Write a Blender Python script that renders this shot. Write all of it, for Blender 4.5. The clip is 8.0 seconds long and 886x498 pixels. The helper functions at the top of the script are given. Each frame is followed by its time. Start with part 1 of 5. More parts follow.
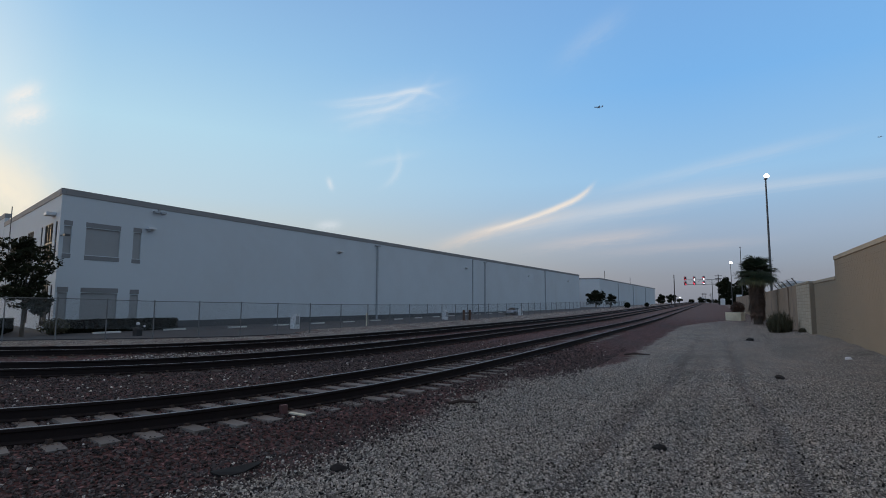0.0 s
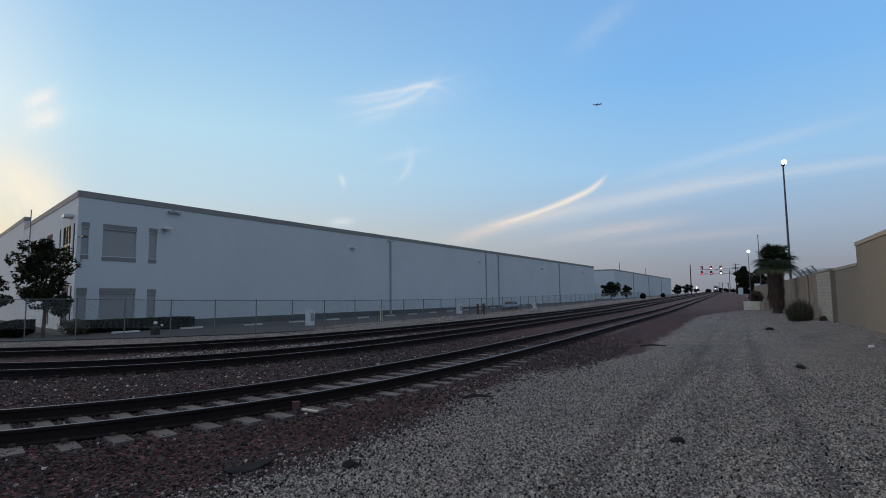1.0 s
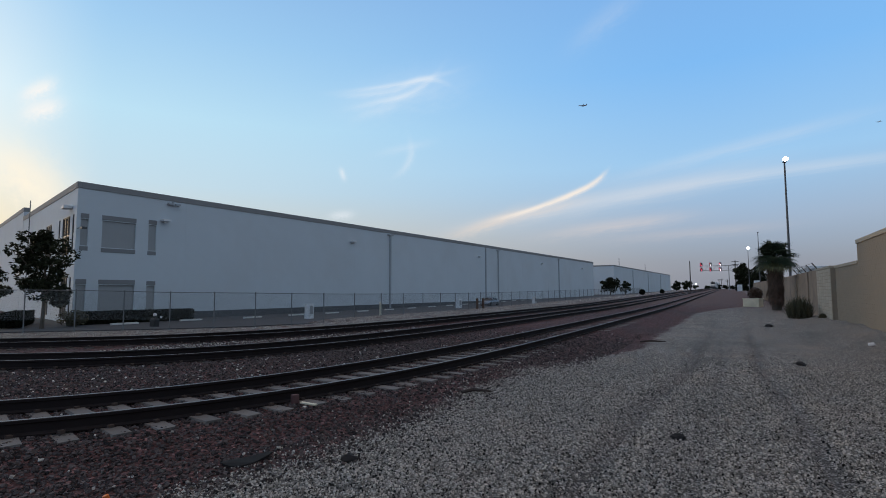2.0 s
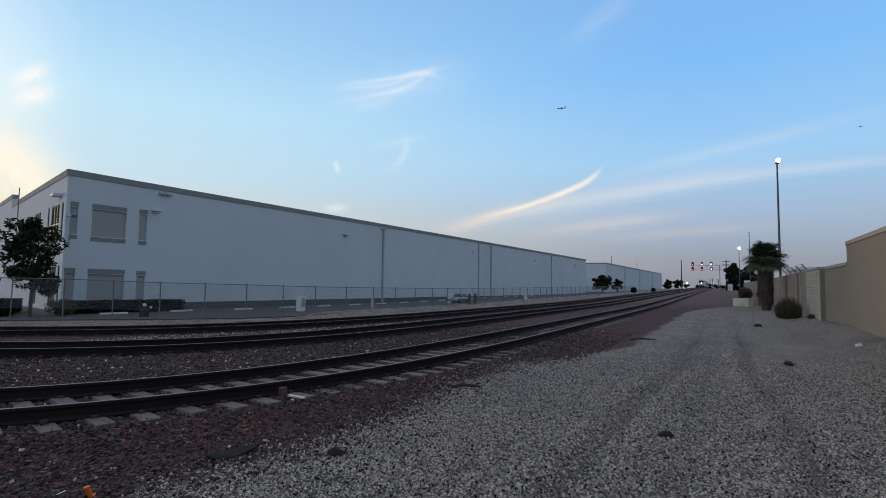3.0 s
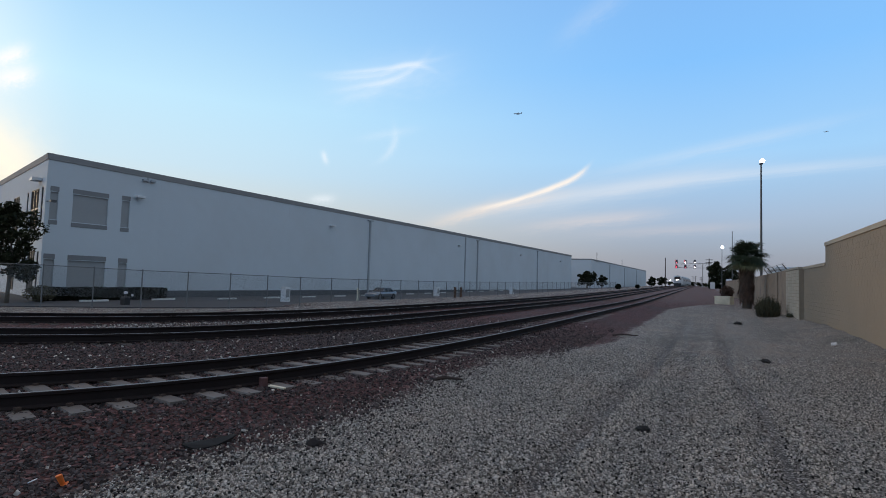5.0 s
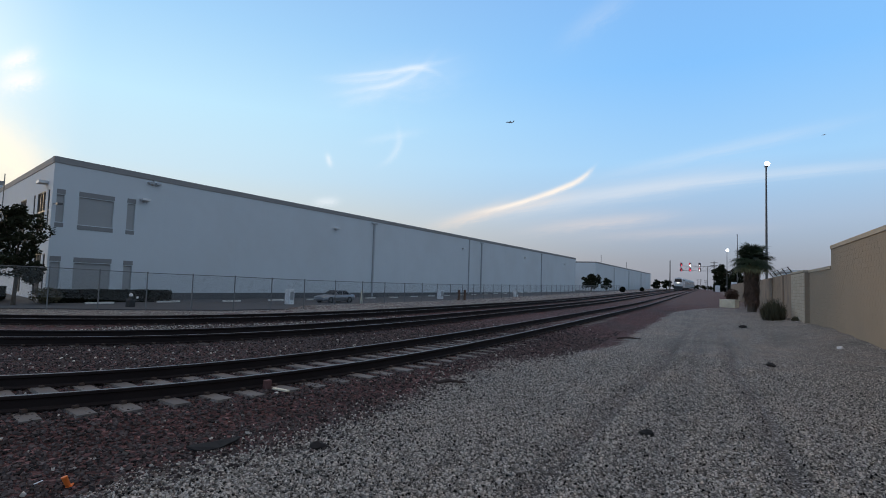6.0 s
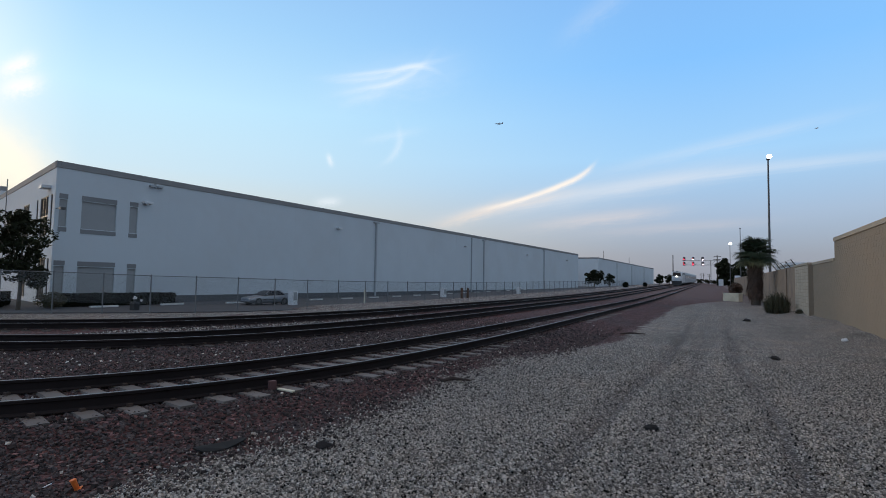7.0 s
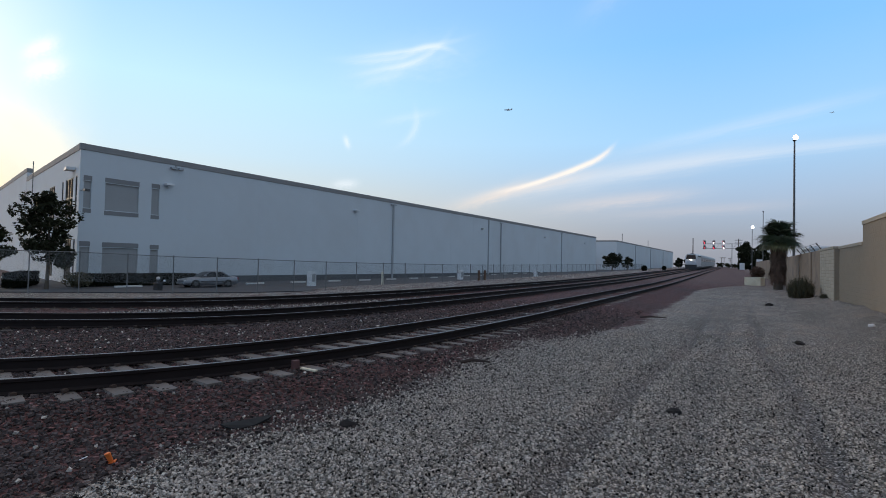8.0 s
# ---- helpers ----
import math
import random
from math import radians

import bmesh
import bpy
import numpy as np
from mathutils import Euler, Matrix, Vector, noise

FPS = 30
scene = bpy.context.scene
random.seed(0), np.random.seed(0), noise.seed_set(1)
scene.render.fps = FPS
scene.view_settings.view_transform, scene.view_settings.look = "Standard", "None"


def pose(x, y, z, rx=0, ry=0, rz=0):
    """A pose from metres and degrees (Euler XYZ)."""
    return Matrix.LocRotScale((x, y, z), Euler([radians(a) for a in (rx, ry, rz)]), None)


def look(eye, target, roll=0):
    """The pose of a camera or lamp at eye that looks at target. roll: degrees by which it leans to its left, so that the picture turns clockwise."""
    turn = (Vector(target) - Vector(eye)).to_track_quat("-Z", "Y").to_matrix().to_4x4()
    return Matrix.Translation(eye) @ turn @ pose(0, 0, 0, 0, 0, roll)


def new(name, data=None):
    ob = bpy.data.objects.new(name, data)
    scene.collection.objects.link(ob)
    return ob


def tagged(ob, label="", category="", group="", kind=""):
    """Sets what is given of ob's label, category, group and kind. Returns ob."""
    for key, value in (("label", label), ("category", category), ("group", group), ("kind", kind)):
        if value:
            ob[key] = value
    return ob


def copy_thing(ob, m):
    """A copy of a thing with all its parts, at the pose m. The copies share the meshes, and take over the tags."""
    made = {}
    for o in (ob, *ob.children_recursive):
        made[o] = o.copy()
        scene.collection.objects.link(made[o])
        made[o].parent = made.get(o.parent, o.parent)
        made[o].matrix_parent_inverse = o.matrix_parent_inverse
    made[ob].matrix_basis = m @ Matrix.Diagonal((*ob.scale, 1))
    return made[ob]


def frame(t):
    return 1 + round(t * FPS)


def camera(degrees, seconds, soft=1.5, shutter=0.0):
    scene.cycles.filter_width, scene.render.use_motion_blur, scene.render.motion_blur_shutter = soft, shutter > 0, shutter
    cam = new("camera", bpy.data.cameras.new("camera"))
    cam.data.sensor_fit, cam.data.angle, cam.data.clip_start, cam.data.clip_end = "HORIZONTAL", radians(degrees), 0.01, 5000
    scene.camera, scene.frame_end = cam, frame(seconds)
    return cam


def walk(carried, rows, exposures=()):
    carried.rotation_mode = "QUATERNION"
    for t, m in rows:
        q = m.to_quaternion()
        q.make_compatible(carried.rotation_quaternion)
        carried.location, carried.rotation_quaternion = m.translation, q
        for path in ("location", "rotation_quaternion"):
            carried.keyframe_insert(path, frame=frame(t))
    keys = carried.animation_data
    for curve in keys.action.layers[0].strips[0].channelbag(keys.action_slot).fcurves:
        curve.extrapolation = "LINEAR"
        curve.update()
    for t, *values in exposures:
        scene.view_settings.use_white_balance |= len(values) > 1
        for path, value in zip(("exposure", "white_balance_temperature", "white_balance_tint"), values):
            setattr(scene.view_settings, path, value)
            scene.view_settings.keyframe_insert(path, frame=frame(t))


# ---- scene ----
# ---- camera ----
cam = camera(80.0, 8.0, soft=0.95)
PATH = [
    (0, (0.043, -0.243, 1.526), (-0.869, 1.526, 1.726), 0.4),
    (0.5, (0.063, -0.147, 1.518), (-0.869, 1.611, 1.728), 0.7),
    (1, (0.042, -0.129, 1.517), (-0.915, 1.618, 1.696), -0.6),
    (1.5, (0.003, -0.111, 1.515), (-0.956, 1.637, 1.678), -0.5),
    (3, (-0.004, -0.024, 1.504), (-0.939, 1.738, 1.643), 0.8),
    (3.5, (0.007, -0.01, 1.503), (-0.909, 1.763, 1.629), 1.2),
    (4, (0.026, -0.006, 1.5), (-0.881, 1.773, 1.621), 1.5),
    (4.5, (0.027, 0.006, 1.499), (-0.864, 1.793, 1.61), 1.8),
    (6, (0.047, -0.009, 1.507), (-0.858, 1.77, 1.631), 1.9),
    (6.5, (0.029, -0.012, 1.51), (-0.898, 1.757, 1.623), 2.0),
    (7, (0.054, -0.02, 1.51), (-0.859, 1.756, 1.627), 1.0),
    (7.5, (-0.009, -0.026, 1.498), (-0.963, 1.73, 1.58), 0.8),
    (8, (-0.019, -0.035, 1.501), (-0.987, 1.714, 1.55), 1.3),
]
walk(cam, [(t, look(eye, target, roll)) for t, eye, target, roll in PATH],
     exposures=[(0.0, -0.24), (1.5, -0.15), (3.5, -0.03), (4.5, 0.02), (6.0, 0.04), (7.5, 0.08), (8.0, 0.13)])

# ---- world and light ----
SUN_AZ, SUN_EL = 99.0, 3.5          # degrees from +y towards -x; above the horizon
GLOW_AZ = 87.0                      # middle of the bright part of the hazy western sky


class Nodes:
    """Shortcuts for building a node tree."""

    def __init__(self, tree):
        self.t = tree
        tree.nodes.clear()

    def n(self, kind):
        return self.t.nodes.new(kind)

    def put(self, sock, v):
        if isinstance(v, bpy.types.NodeSocket):
            self.t.links.new(v, sock)
        else:
            sock.default_value = v

    def m(self, op, a, b=0.0, c=0.0, clamp=False):
        node = self.n("ShaderNodeMath")
        node.operation, node.use_clamp = op, clamp
        for s, v in zip(node.inputs, (a, b, c)):
            self.put(s, v)
        return node.outputs[0]

    def mix(self, fac, a, b, blend="MIX"):
        node = self.n("ShaderNodeMix")
        node.data_type, node.blend_type = "RGBA", blend
        self.put(node.inputs[0], fac)
        self.put(node.inputs[6], a)
        self.put(node.inputs[7], b)
        return node.outputs[2]

    def ramp(self, fac, stops):
        node = self.n("ShaderNodeValToRGB")
        el = node.color_ramp.elements
        while len(el) < len(stops):
            el.new(0.5)
        for e, (p, c) in zip(el, stops):
            e.position, e.color = p, (*c, 1) if len(c) == 3 else c
        self.put(node.inputs[0], fac)
        return node.outputs[0]

    def noise(self, vec, scale, detail=3, rough=0.55):
        node = self.n("ShaderNodeTexNoise")
        if vec is not None:
            self.put(node.inputs["Vector"], vec)
        node.inputs["Scale"].default_value = scale
        node.inputs["Detail"].default_value = detail
        node.inputs["Roughness"].default_value = rough
        return node.outputs["Fac"]


def build_world():
    world = bpy.data.worlds.new("dusk_sky")
    scene.world = world
    world.use_nodes = True
    k = Nodes(world.node_tree)
    sky = k.n("ShaderNodeTexSky")
    sky.sky_type, sky.sun_disc = "NISHITA", False
    sky.sun_elevation, sky.sun_rotation = radians(SUN_EL), radians(-SUN_AZ)
    sky.air_density, sky.dust_density, sky.ozone_density = 1.0, 1.2, 2.0
    co = k.n("ShaderNodeTexCoord").outputs["Generated"]
    sep = k.n("ShaderNodeSeparateXYZ")
    k.put(sep.inputs[0], co)
    x, y, z = sep.outputs
    # flat sky coordinates about the bearing of the cirrus field
    a = radians(27.24)
    fw = k.m("ADD", k.m("MULTIPLY", x, -math.sin(a)), k.m("MULTIPLY", y, math.cos(a)))
    rt = k.m("ADD", k.m("MULTIPLY", x, math.cos(a)), k.m("MULTIPLY", y, math.sin(a)))
    fws = k.m("MAXIMUM", fw, 0.05)
    u, v = k.m("DIVIDE", rt, fws), k.m("DIVIDE", z, fws)
    front = k.m("GREATER_THAN", fw, 0.06)
    # a dusk sky: lighter and warmer towards the sunken sun, hazy at the horizon
    zc = k.m("MAXIMUM", z, 0.0)
    away = k.ramp(zc, SKY_AWAY)
    toward = k.ramp(zc, SKY_SUN)
    sa = radians(GLOW_AZ)
    flat = k.m("SQRT", k.m("ADD", k.m("MULTIPLY", x, x), k.m("ADD", k.m("MULTIPLY", y, y), 1e-4)))
    cs = k.m("DIVIDE", k.m("ADD", k.m("MULTIPLY", x, -math.sin(sa)), k.m("MULTIPLY", y, math.cos(sa))), flat)
    side = k.n("ShaderNodeMapRange")
    side.interpolation_type = "SMOOTHSTEP"
    k.put(side.inputs[0], cs)
    side.inputs[1].default_value, side.inputs[2].default_value = 0.03, 0.98
    core = k.n("ShaderNodeMapRange")
    core.interpolation_type = "SMOOTHSTEP"
    k.put(core.inputs[0], cs)
    core.inputs[1].default_value, core.inputs[2].default_value = 0.90, 1.0
    grad = k.mix(side.outputs[0], away, toward)
    grad = k.mix(core.outputs[0], grad, k.ramp(zc, SKY_CORE))
    base = k.mix(0.93, k.mix(1.0, sky.outputs[0], (SKY_GAIN, SKY_GAIN, SKY_GAIN, 1), "MULTIPLY"), grad)
    # the pale pink dusk belt opposite the sunken sun
    back = k.n("ShaderNodeMapRange")
    back.interpolation_type = "SMOOTHSTEP"
    k.put(back.inputs[0], cs)
    back.inputs[1].default_value, back.inputs[2].default_value = -0.35, -0.9
    base = k.mix(back.outputs[0], base, (0.36, 0.46, 0.58, 1))
    # cirrus
    vec = k.n("ShaderNodeCombineXYZ")
    k.put(vec.inputs[0], u)
    k.put(vec.inputs[1], v)
    total = None
    for u0, v0, half, wide, deg, bend, gain, tone in CIRRUS:
        c, s = math.cos(radians(deg)), math.sin(radians(deg))
        du, dv = k.m("SUBTRACT", u, u0), k.m("SUBTRACT", v, v0)
        p = k.m("DIVIDE", k.m("ADD", k.m("MULTIPLY", du, c), k.m("MULTIPLY", dv, s)), half)
        q0 = k.m("SUBTRACT", k.m("MULTIPLY", dv, c), k.m("MULTIPLY", du, s))
        streak = k.n("ShaderNodeCombineXYZ")
        k.put(streak.inputs[0], k.m("MULTIPLY", p, 2.2))
        k.put(streak.inputs[1], k.m("MULTIPLY", q0, 1.6 / wide))
        nz = k.noise(streak.outputs[0], 1.3, 4, 0.6)
        q0 = k.m("ADD", q0, k.m("MULTIPLY", k.m("SUBTRACT", nz, 0.5), wide * 1.3))
        q = k.m("DIVIDE", k.m("SUBTRACT", q0, k.m("MULTIPLY", k.m("MULTIPLY", p, p), bend)), wide)
        e = k.m("ADD", k.m("POWER", k.m("ABSOLUTE", p), 2.6), k.m("MULTIPLY", q, q))
        g = k.m("EXPONENT", k.m("MULTIPLY", e, -1.0))
        tex = k.m("ADD", 0.45, k.m("MULTIPLY", nz, 1.1))
        val = k.m("MULTIPLY", k.m("MULTIPLY", g, gain), tex)
        val = k.m("MULTIPLY", val, front, clamp=True)
        total = k.mix(val, total if total is not None else base, (*tone, 1))
    bg = k.n("ShaderNodeBackground")
    k.put(bg.inputs[0], total)
    bg.inputs[1].default_value = SKY_STRENGTH
    out = k.n("ShaderNodeOutputWorld")
    k.put(out.inputs[0], bg.outputs[0])


SKY_STRENGTH = 1.0
SKY_GAIN = 0.6
# colours by the sine of the elevation
SKY_AWAY = [(0.0, (0.27, 0.30, 0.37)), (0.05, (0.30, 0.34, 0.44)), (0.12, (0.37, 0.48, 0.66)), (0.22, (0.36, 0.63, 0.94)), (0.37, (0.23, 0.54, 0.99)), (0.56, (0.22, 0.46, 0.88)), (0.72, (0.54, 0.48, 0.47)), (1.0, (0.82, 0.65, 0.57))]
SKY_SUN = [(0.0, (0.70, 0.58, 0.48)), (0.10, (0.66, 0.66, 0.62)), (0.18, (0.58, 0.75, 0.86)), (0.29, (0.54, 0.81, 0.97)), (0.42, (0.38, 0.66, 0.95)), (0.58, (0.26, 0.48, 0.84)), (0.76, (0.56, 0.50, 0.48)), (1.0, (0.82, 0.65, 0.57))]
SKY_CORE = [(0.0, (1.15, 0.85, 0.52)), (0.13, (1.08, 0.92, 0.64)), (0.20, (1.06, 1.02, 0.90)), (0.30, (0.95, 1.03, 1.04)), (0.45, (0.60, 0.82, 1.0)), (0.60, (0.40, 0.55, 0.84)), (0.76, (0.58, 0.52, 0.49)), (1.0, (0.82, 0.65, 0.57))]
PEACH, PALE, WHITE, CREAM = (0.93, 0.78, 0.66), (0.72, 0.79, 0.88), (0.90, 0.95, 1.0), (1.06, 0.94, 0.82)
# centre u, v, half length, half width, slope in degrees, bend, strength, colour
CIRRUS = [
    (0.52, 0.211, 0.42, 0.011, 8.5, -0.010, 0.40, PALE),
    (0.33, 0.180, 0.24, 0.020, 11, 0.0, 0.24, (0.80, 0.78, 0.78)),
    (0.53, 0.270, 0.24, 0.012, 14.7, 0.0, 0.26, PALE),
    (0.40, 0.200, 0.22, 0.018, 14, 0.0, 0.14, PALE),
    (0.30, 0.122, 0.13, 0.012, 8, 0.0, 0.34, (0.84, 0.72, 0.66)),
    (0.45, 0.108, 0.16, 0.010, 5, 0.0, 0.20, (0.78, 0.66, 0.62)),
    (0.055, 0.124, 0.070, 0.011, 20, 0.004, 0.42, PEACH),
    (0.15, 0.147, 0.10, 0.010, 14, 0.004, 0.30, PEACH),
    (0.175, 0.164, 0.075, 0.0042, 20, 0.003, 0.70, CREAM),
    (0.130, 0.150, 0.055, 0.0040, 18, 0.003, 0.45, CREAM),
    (0.228, 0.186, 0.042, 0.0050, 24, 0.002, 0.75, CREAM),
    (0.266, 0.207, 0.026, 0.0040, 38, 0.002, 0.62, CREAM),
    (-0.15, 0.385, 0.070, 0.006, 8, 0.006, 0.26, WHITE),
    (-0.112, 0.402, 0.090, 0.005, 10, 0.004, 0.38, WHITE),
    (-0.065, 0.412, 0.040, 0.006, 6, -0.01, 0.40, WHITE),
    (-0.085, 0.386, 0.055, 0.006, 27, 0.01, 0.34, WHITE),
    (-0.14, 0.369, 0.060, 0.006, 12, 0.0, 0.26, WHITE),
    (-0.15, 0.350, 0.045, 0.009, 16, 0.0, 0.16, WHITE),
    (-0.10, 0.385, 0.120, 0.038, 12, 0.0, 0.17, WHITE),
    (-0.090, 0.250, 0.034, 0.007, 68, 0.010, 0.26, WHITE),
    (-0.10, 0.275, 0.050, 0.008, 12, 0.0, 0.15, WHITE),
    (-0.219, 0.225, 0.012, 0.005, 110, 0.0, 0.55, WHITE),
    (-0.22, 0.145, 0.022, 0.008, 5, 0.0, 0.45, WHITE),
    (0.29, 0.525, 0.08, 0.020, 40, 0.0, 0.16, PALE),
    (-0.83, 0.40, 0.035, 0.016, 25, 0.0, 0.9, (1.0, 1.0, 0.98)),
    (-0.82, 0.36, 0.040, 0.020, 15, 0.0, 0.9, (1.0, 1.0, 0.98)),
    (-0.84, 0.22, 0.10, 0.050, -35, 0.0, 0.8, (1.1, 1.0, 0.82)),
]
build_world()
sun = new("sun", bpy.data.lights.new("sun", "SUN"))
sun.data.energy, sun.data.angle, sun.data.color = 0.5, radians(8), (1.0, 0.82, 0.60)
_d = Vector((-math.sin(radians(SUN_AZ)) * math.cos(radians(SUN_EL)), math.cos(radians(SUN_AZ)) * math.cos(radians(SUN_EL)), math.sin(radians(SUN_EL))))
sun.matrix_world = look(_d * 50, (0, 0, 0))

# ---- materials ----


def material(name, colour, rough=0.7, metal=0.0, vary=0.25, scale=3.0, fine=60.0, bump=0.15, dist=0.01, dirt=None, dirt_amount=0.0, rand=0.0, island=0.0, spec=0.5, dirt_scale=0.6):
    """A procedural surface: colour varied at two scales, with grain and an optional stain colour."""
    mat = bpy.data.materials.new(name)
    mat.use_nodes = True
    k = Nodes(mat.node_tree)
    co = k.n("ShaderNodeTexCoord").outputs["Object"]
    big, small = k.noise(co, scale, 4), k.noise(co, fine, 3)
    f = k.m("ADD", k.m("MULTIPLY", k.m("SUBTRACT", big, 0.5), vary * 2), k.m("MULTIPLY", k.m("SUBTRACT", small, 0.5), vary * 1.2))
    if rand:
        f = k.m("ADD", f, k.m("MULTIPLY", k.m("SUBTRACT", k.n("ShaderNodeObjectInfo").outputs["Random"], 0.5), rand))
    if island:
        f = k.m("ADD", f, k.m("MULTIPLY", k.m("SUBTRACT", k.n("ShaderNodeNewGeometry").outputs["Random Per Island"], 0.5), island))
    f = k.m("ADD", f, 1.0)
    rgb = k.n("ShaderNodeCombineColor")
    for s, c in zip(rgb.inputs, colour):
        k.put(s, k.m("MULTIPLY", f, c))
    col = rgb.outputs[0]
    if dirt:
        d = k.ramp(k.noise(co, dirt_scale, 5, 0.65), [(0.45, (0, 0, 0)), (0.7, (1, 1, 1))])
        col = k.mix(k.m("MULTIPLY", d, dirt_amount), col, (*dirt, 1))
    b = k.n("ShaderNodeBsdfPrincipled")
    k.put(b.inputs["Base Color"], col)
    k.put(b.inputs["Roughness"], k.m("ADD", rough, k.m("MULTIPLY", k.m("SUBTRACT", small, 0.5), 0.2), clamp=True))
    b.inputs["Metallic"].default_value = metal
    b.inputs["Specular IOR Level"].default_value = spec
    if bump:
        bp = k.n("ShaderNodeBump")
        bp.inputs["Strength"].default_value, bp.inputs["Distance"].default_value = bump, dist
        k.put(bp.inputs["Height"], small)
        k.put(b.inputs["Normal"], bp.outputs[0])
    k.put(k.n("ShaderNodeOutputMaterial").inputs[0], b.outputs[0])
    return mat


def glow(name, colour, power):
    mat = bpy.data.materials.new(name)
    mat.use_nodes = True
    k = Nodes(mat.node_tree)
    e = k.n("ShaderNodeEmission")
    e.inputs[0].default_value, e.inputs[1].default_value = (*colour, 1), power
    k.put(k.n("ShaderNodeOutputMaterial").inputs[0], e.outputs[0])
    return mat


def ground_material():
    """Light crushed gravel, dark reddish track ballast and dirt, told apart by the attribute 'bed'."""
    mat = bpy.data.materials.new("gravel_ground")
    mat.use_nodes = True
    k = Nodes(mat.node_tree)
    pos = k.n("ShaderNodeNewGeometry").outputs["Position"]
    att = k.n("ShaderNodeAttribute")
    att.attribute_name = "bed"
    sepc = k.n("ShaderNodeSeparateColor")
    k.put(sepc.inputs[0], att.outputs["Color"])
    edge = k.m("ADD", sepc.outputs[0], k.m("MULTIPLY", k.m("SUBTRACT", k.noise(pos, 1.1, 6, 0.7), 0.5), 1.5))
    bed = k.m("MULTIPLY_ADD", k.m("SUBTRACT", edge, 0.5), 4.0, 0.5, clamp=True)

    def cells(scale):
        vo = k.n("ShaderNodeTexVoronoi")
        k.put(vo.inputs["Vector"], pos)
        vo.inputs["Scale"].default_value = scale
        sc = k.n("ShaderNodeSeparateColor")
        k.put(sc.inputs[0], vo.outputs["Color"])
        return sc.outputs[0], vo.outputs["Distance"]
    c1, d1 = cells(52.0)
    c2, d2 = cells(24.0)
    patch = k.noise(pos, 0.55, 5, 0.6)
    wide = k.noise(pos, 0.12, 3, 0.5)
    tint = k.ramp(patch, [(0.35, (0.78, 0.80, 0.80)), (0.52, (1.0, 1.0, 1.0)), (0.68, (1.18, 1.10, 1.04))])
    gravel = k.ramp(c1, [(0.0, (0.056, 0.051, 0.046)), (0.45, (0.158, 0.143, 0.130)), (0.85, (0.365, 0.332, 0.301)), (1.0, (0.80, 0.75, 0.70))])
    gravel = k.mix(1.0, gravel, tint, "MULTIPLY")
    ballast = k.ramp(c2, [(0.0, (0.015, 0.011, 0.011)), (0.5, (0.044, 0.032, 0.031)), (0.92, (0.085, 0.066, 0.064)), (1.0, (0.17, 0.15, 0.145))])
    red = k.mix(k.ramp(wide, [(0.25, (0, 0, 0)), (0.5, (1, 1, 1))]), ballast, k.mix(1.0, ballast, (1.5, 0.93, 0.91, 1), "MULTIPLY"))
    col = k.mix(bed, gravel, red)
    # the ground colour is darker in the wheel ruts
    col = k.mix(k.m("MULTIPLY", sepc.outputs[1], 0.8), col, k.mix(1.0, col, (0.62, 0.60, 0.61, 1), "MULTIPLY"))
    dirt = k.mix(patch, (0.12, 0.074, 0.068, 1), (0.17, 0.115, 0.105, 1))
    col = k.mix(sepc.outputs[2], col, dirt)
    b = k.n("ShaderNodeBsdfPrincipled")
    k.put(b.inputs["Base Color"], col)
    b.inputs["Roughness"].default_value = 0.9
    b.inputs["Specular IOR Level"].default_value = 0.25
    bp = k.n("ShaderNodeBump")
    bp.inputs["Strength"].default_value, bp.inputs["Distance"].default_value = 0.9, 0.03
    k.put(bp.inputs["Height"], k.m("SUBTRACT", 1.0, k.m("ADD", k.m("MULTIPLY", d1, k.m("SUBTRACT", 1.0, bed)), k.m("MULTIPLY", d2, bed))))
    k.put(b.inputs["Normal"], bp.outputs[0])
    k.put(k.n("ShaderNodeOutputMaterial").inputs[0], b.outputs[0])
    return mat


def wire_material():
    """Galvanised chain link: thin crossing wires with open diamonds between."""
    mat = bpy.data.materials.new("chain_link")
    mat.use_nodes = True
    k = Nodes(mat.node_tree)
    uv = k.n("ShaderNodeTexCoord").outputs["UV"]
    sep = k.n("ShaderNodeSeparateXYZ")
    k.put(sep.inputs[0], uv)
    lines = None
    for sgn in (1.0, -1.0):
        s = k.m("ADD", sep.outputs[0], k.m("MULTIPLY", sep.outputs[1], sgn))
        fr = k.m("ABSOLUTE", k.m("SUBTRACT", k.m("FRACT", k.m("MULTIPLY", s, 14.0)), 0.5))
        hit = k.m("LESS_THAN", fr, 0.045)
        lines = hit if lines is None else k.m("MAXIMUM", lines, hit)
    tr = k.n("ShaderNodeBsdfTransparent")
    b = k.n("ShaderNodeBsdfPrincipled")
    b.inputs["Base Color"].default_value = (0.20, 0.205, 0.21, 1)
    b.inputs["Metallic"].default_value, b.inputs["Roughness"].default_value = 0.4, 0.6
    mx = k.n("ShaderNodeMixShader")
    k.put(mx.inputs[0], lines)
    k.put(mx.inputs[1], tr.outputs[0])
    k.put(mx.inputs[2], b.outputs[0])
    k.put(k.n("ShaderNodeOutputMaterial").inputs[0], mx.outputs[0])
    return mat


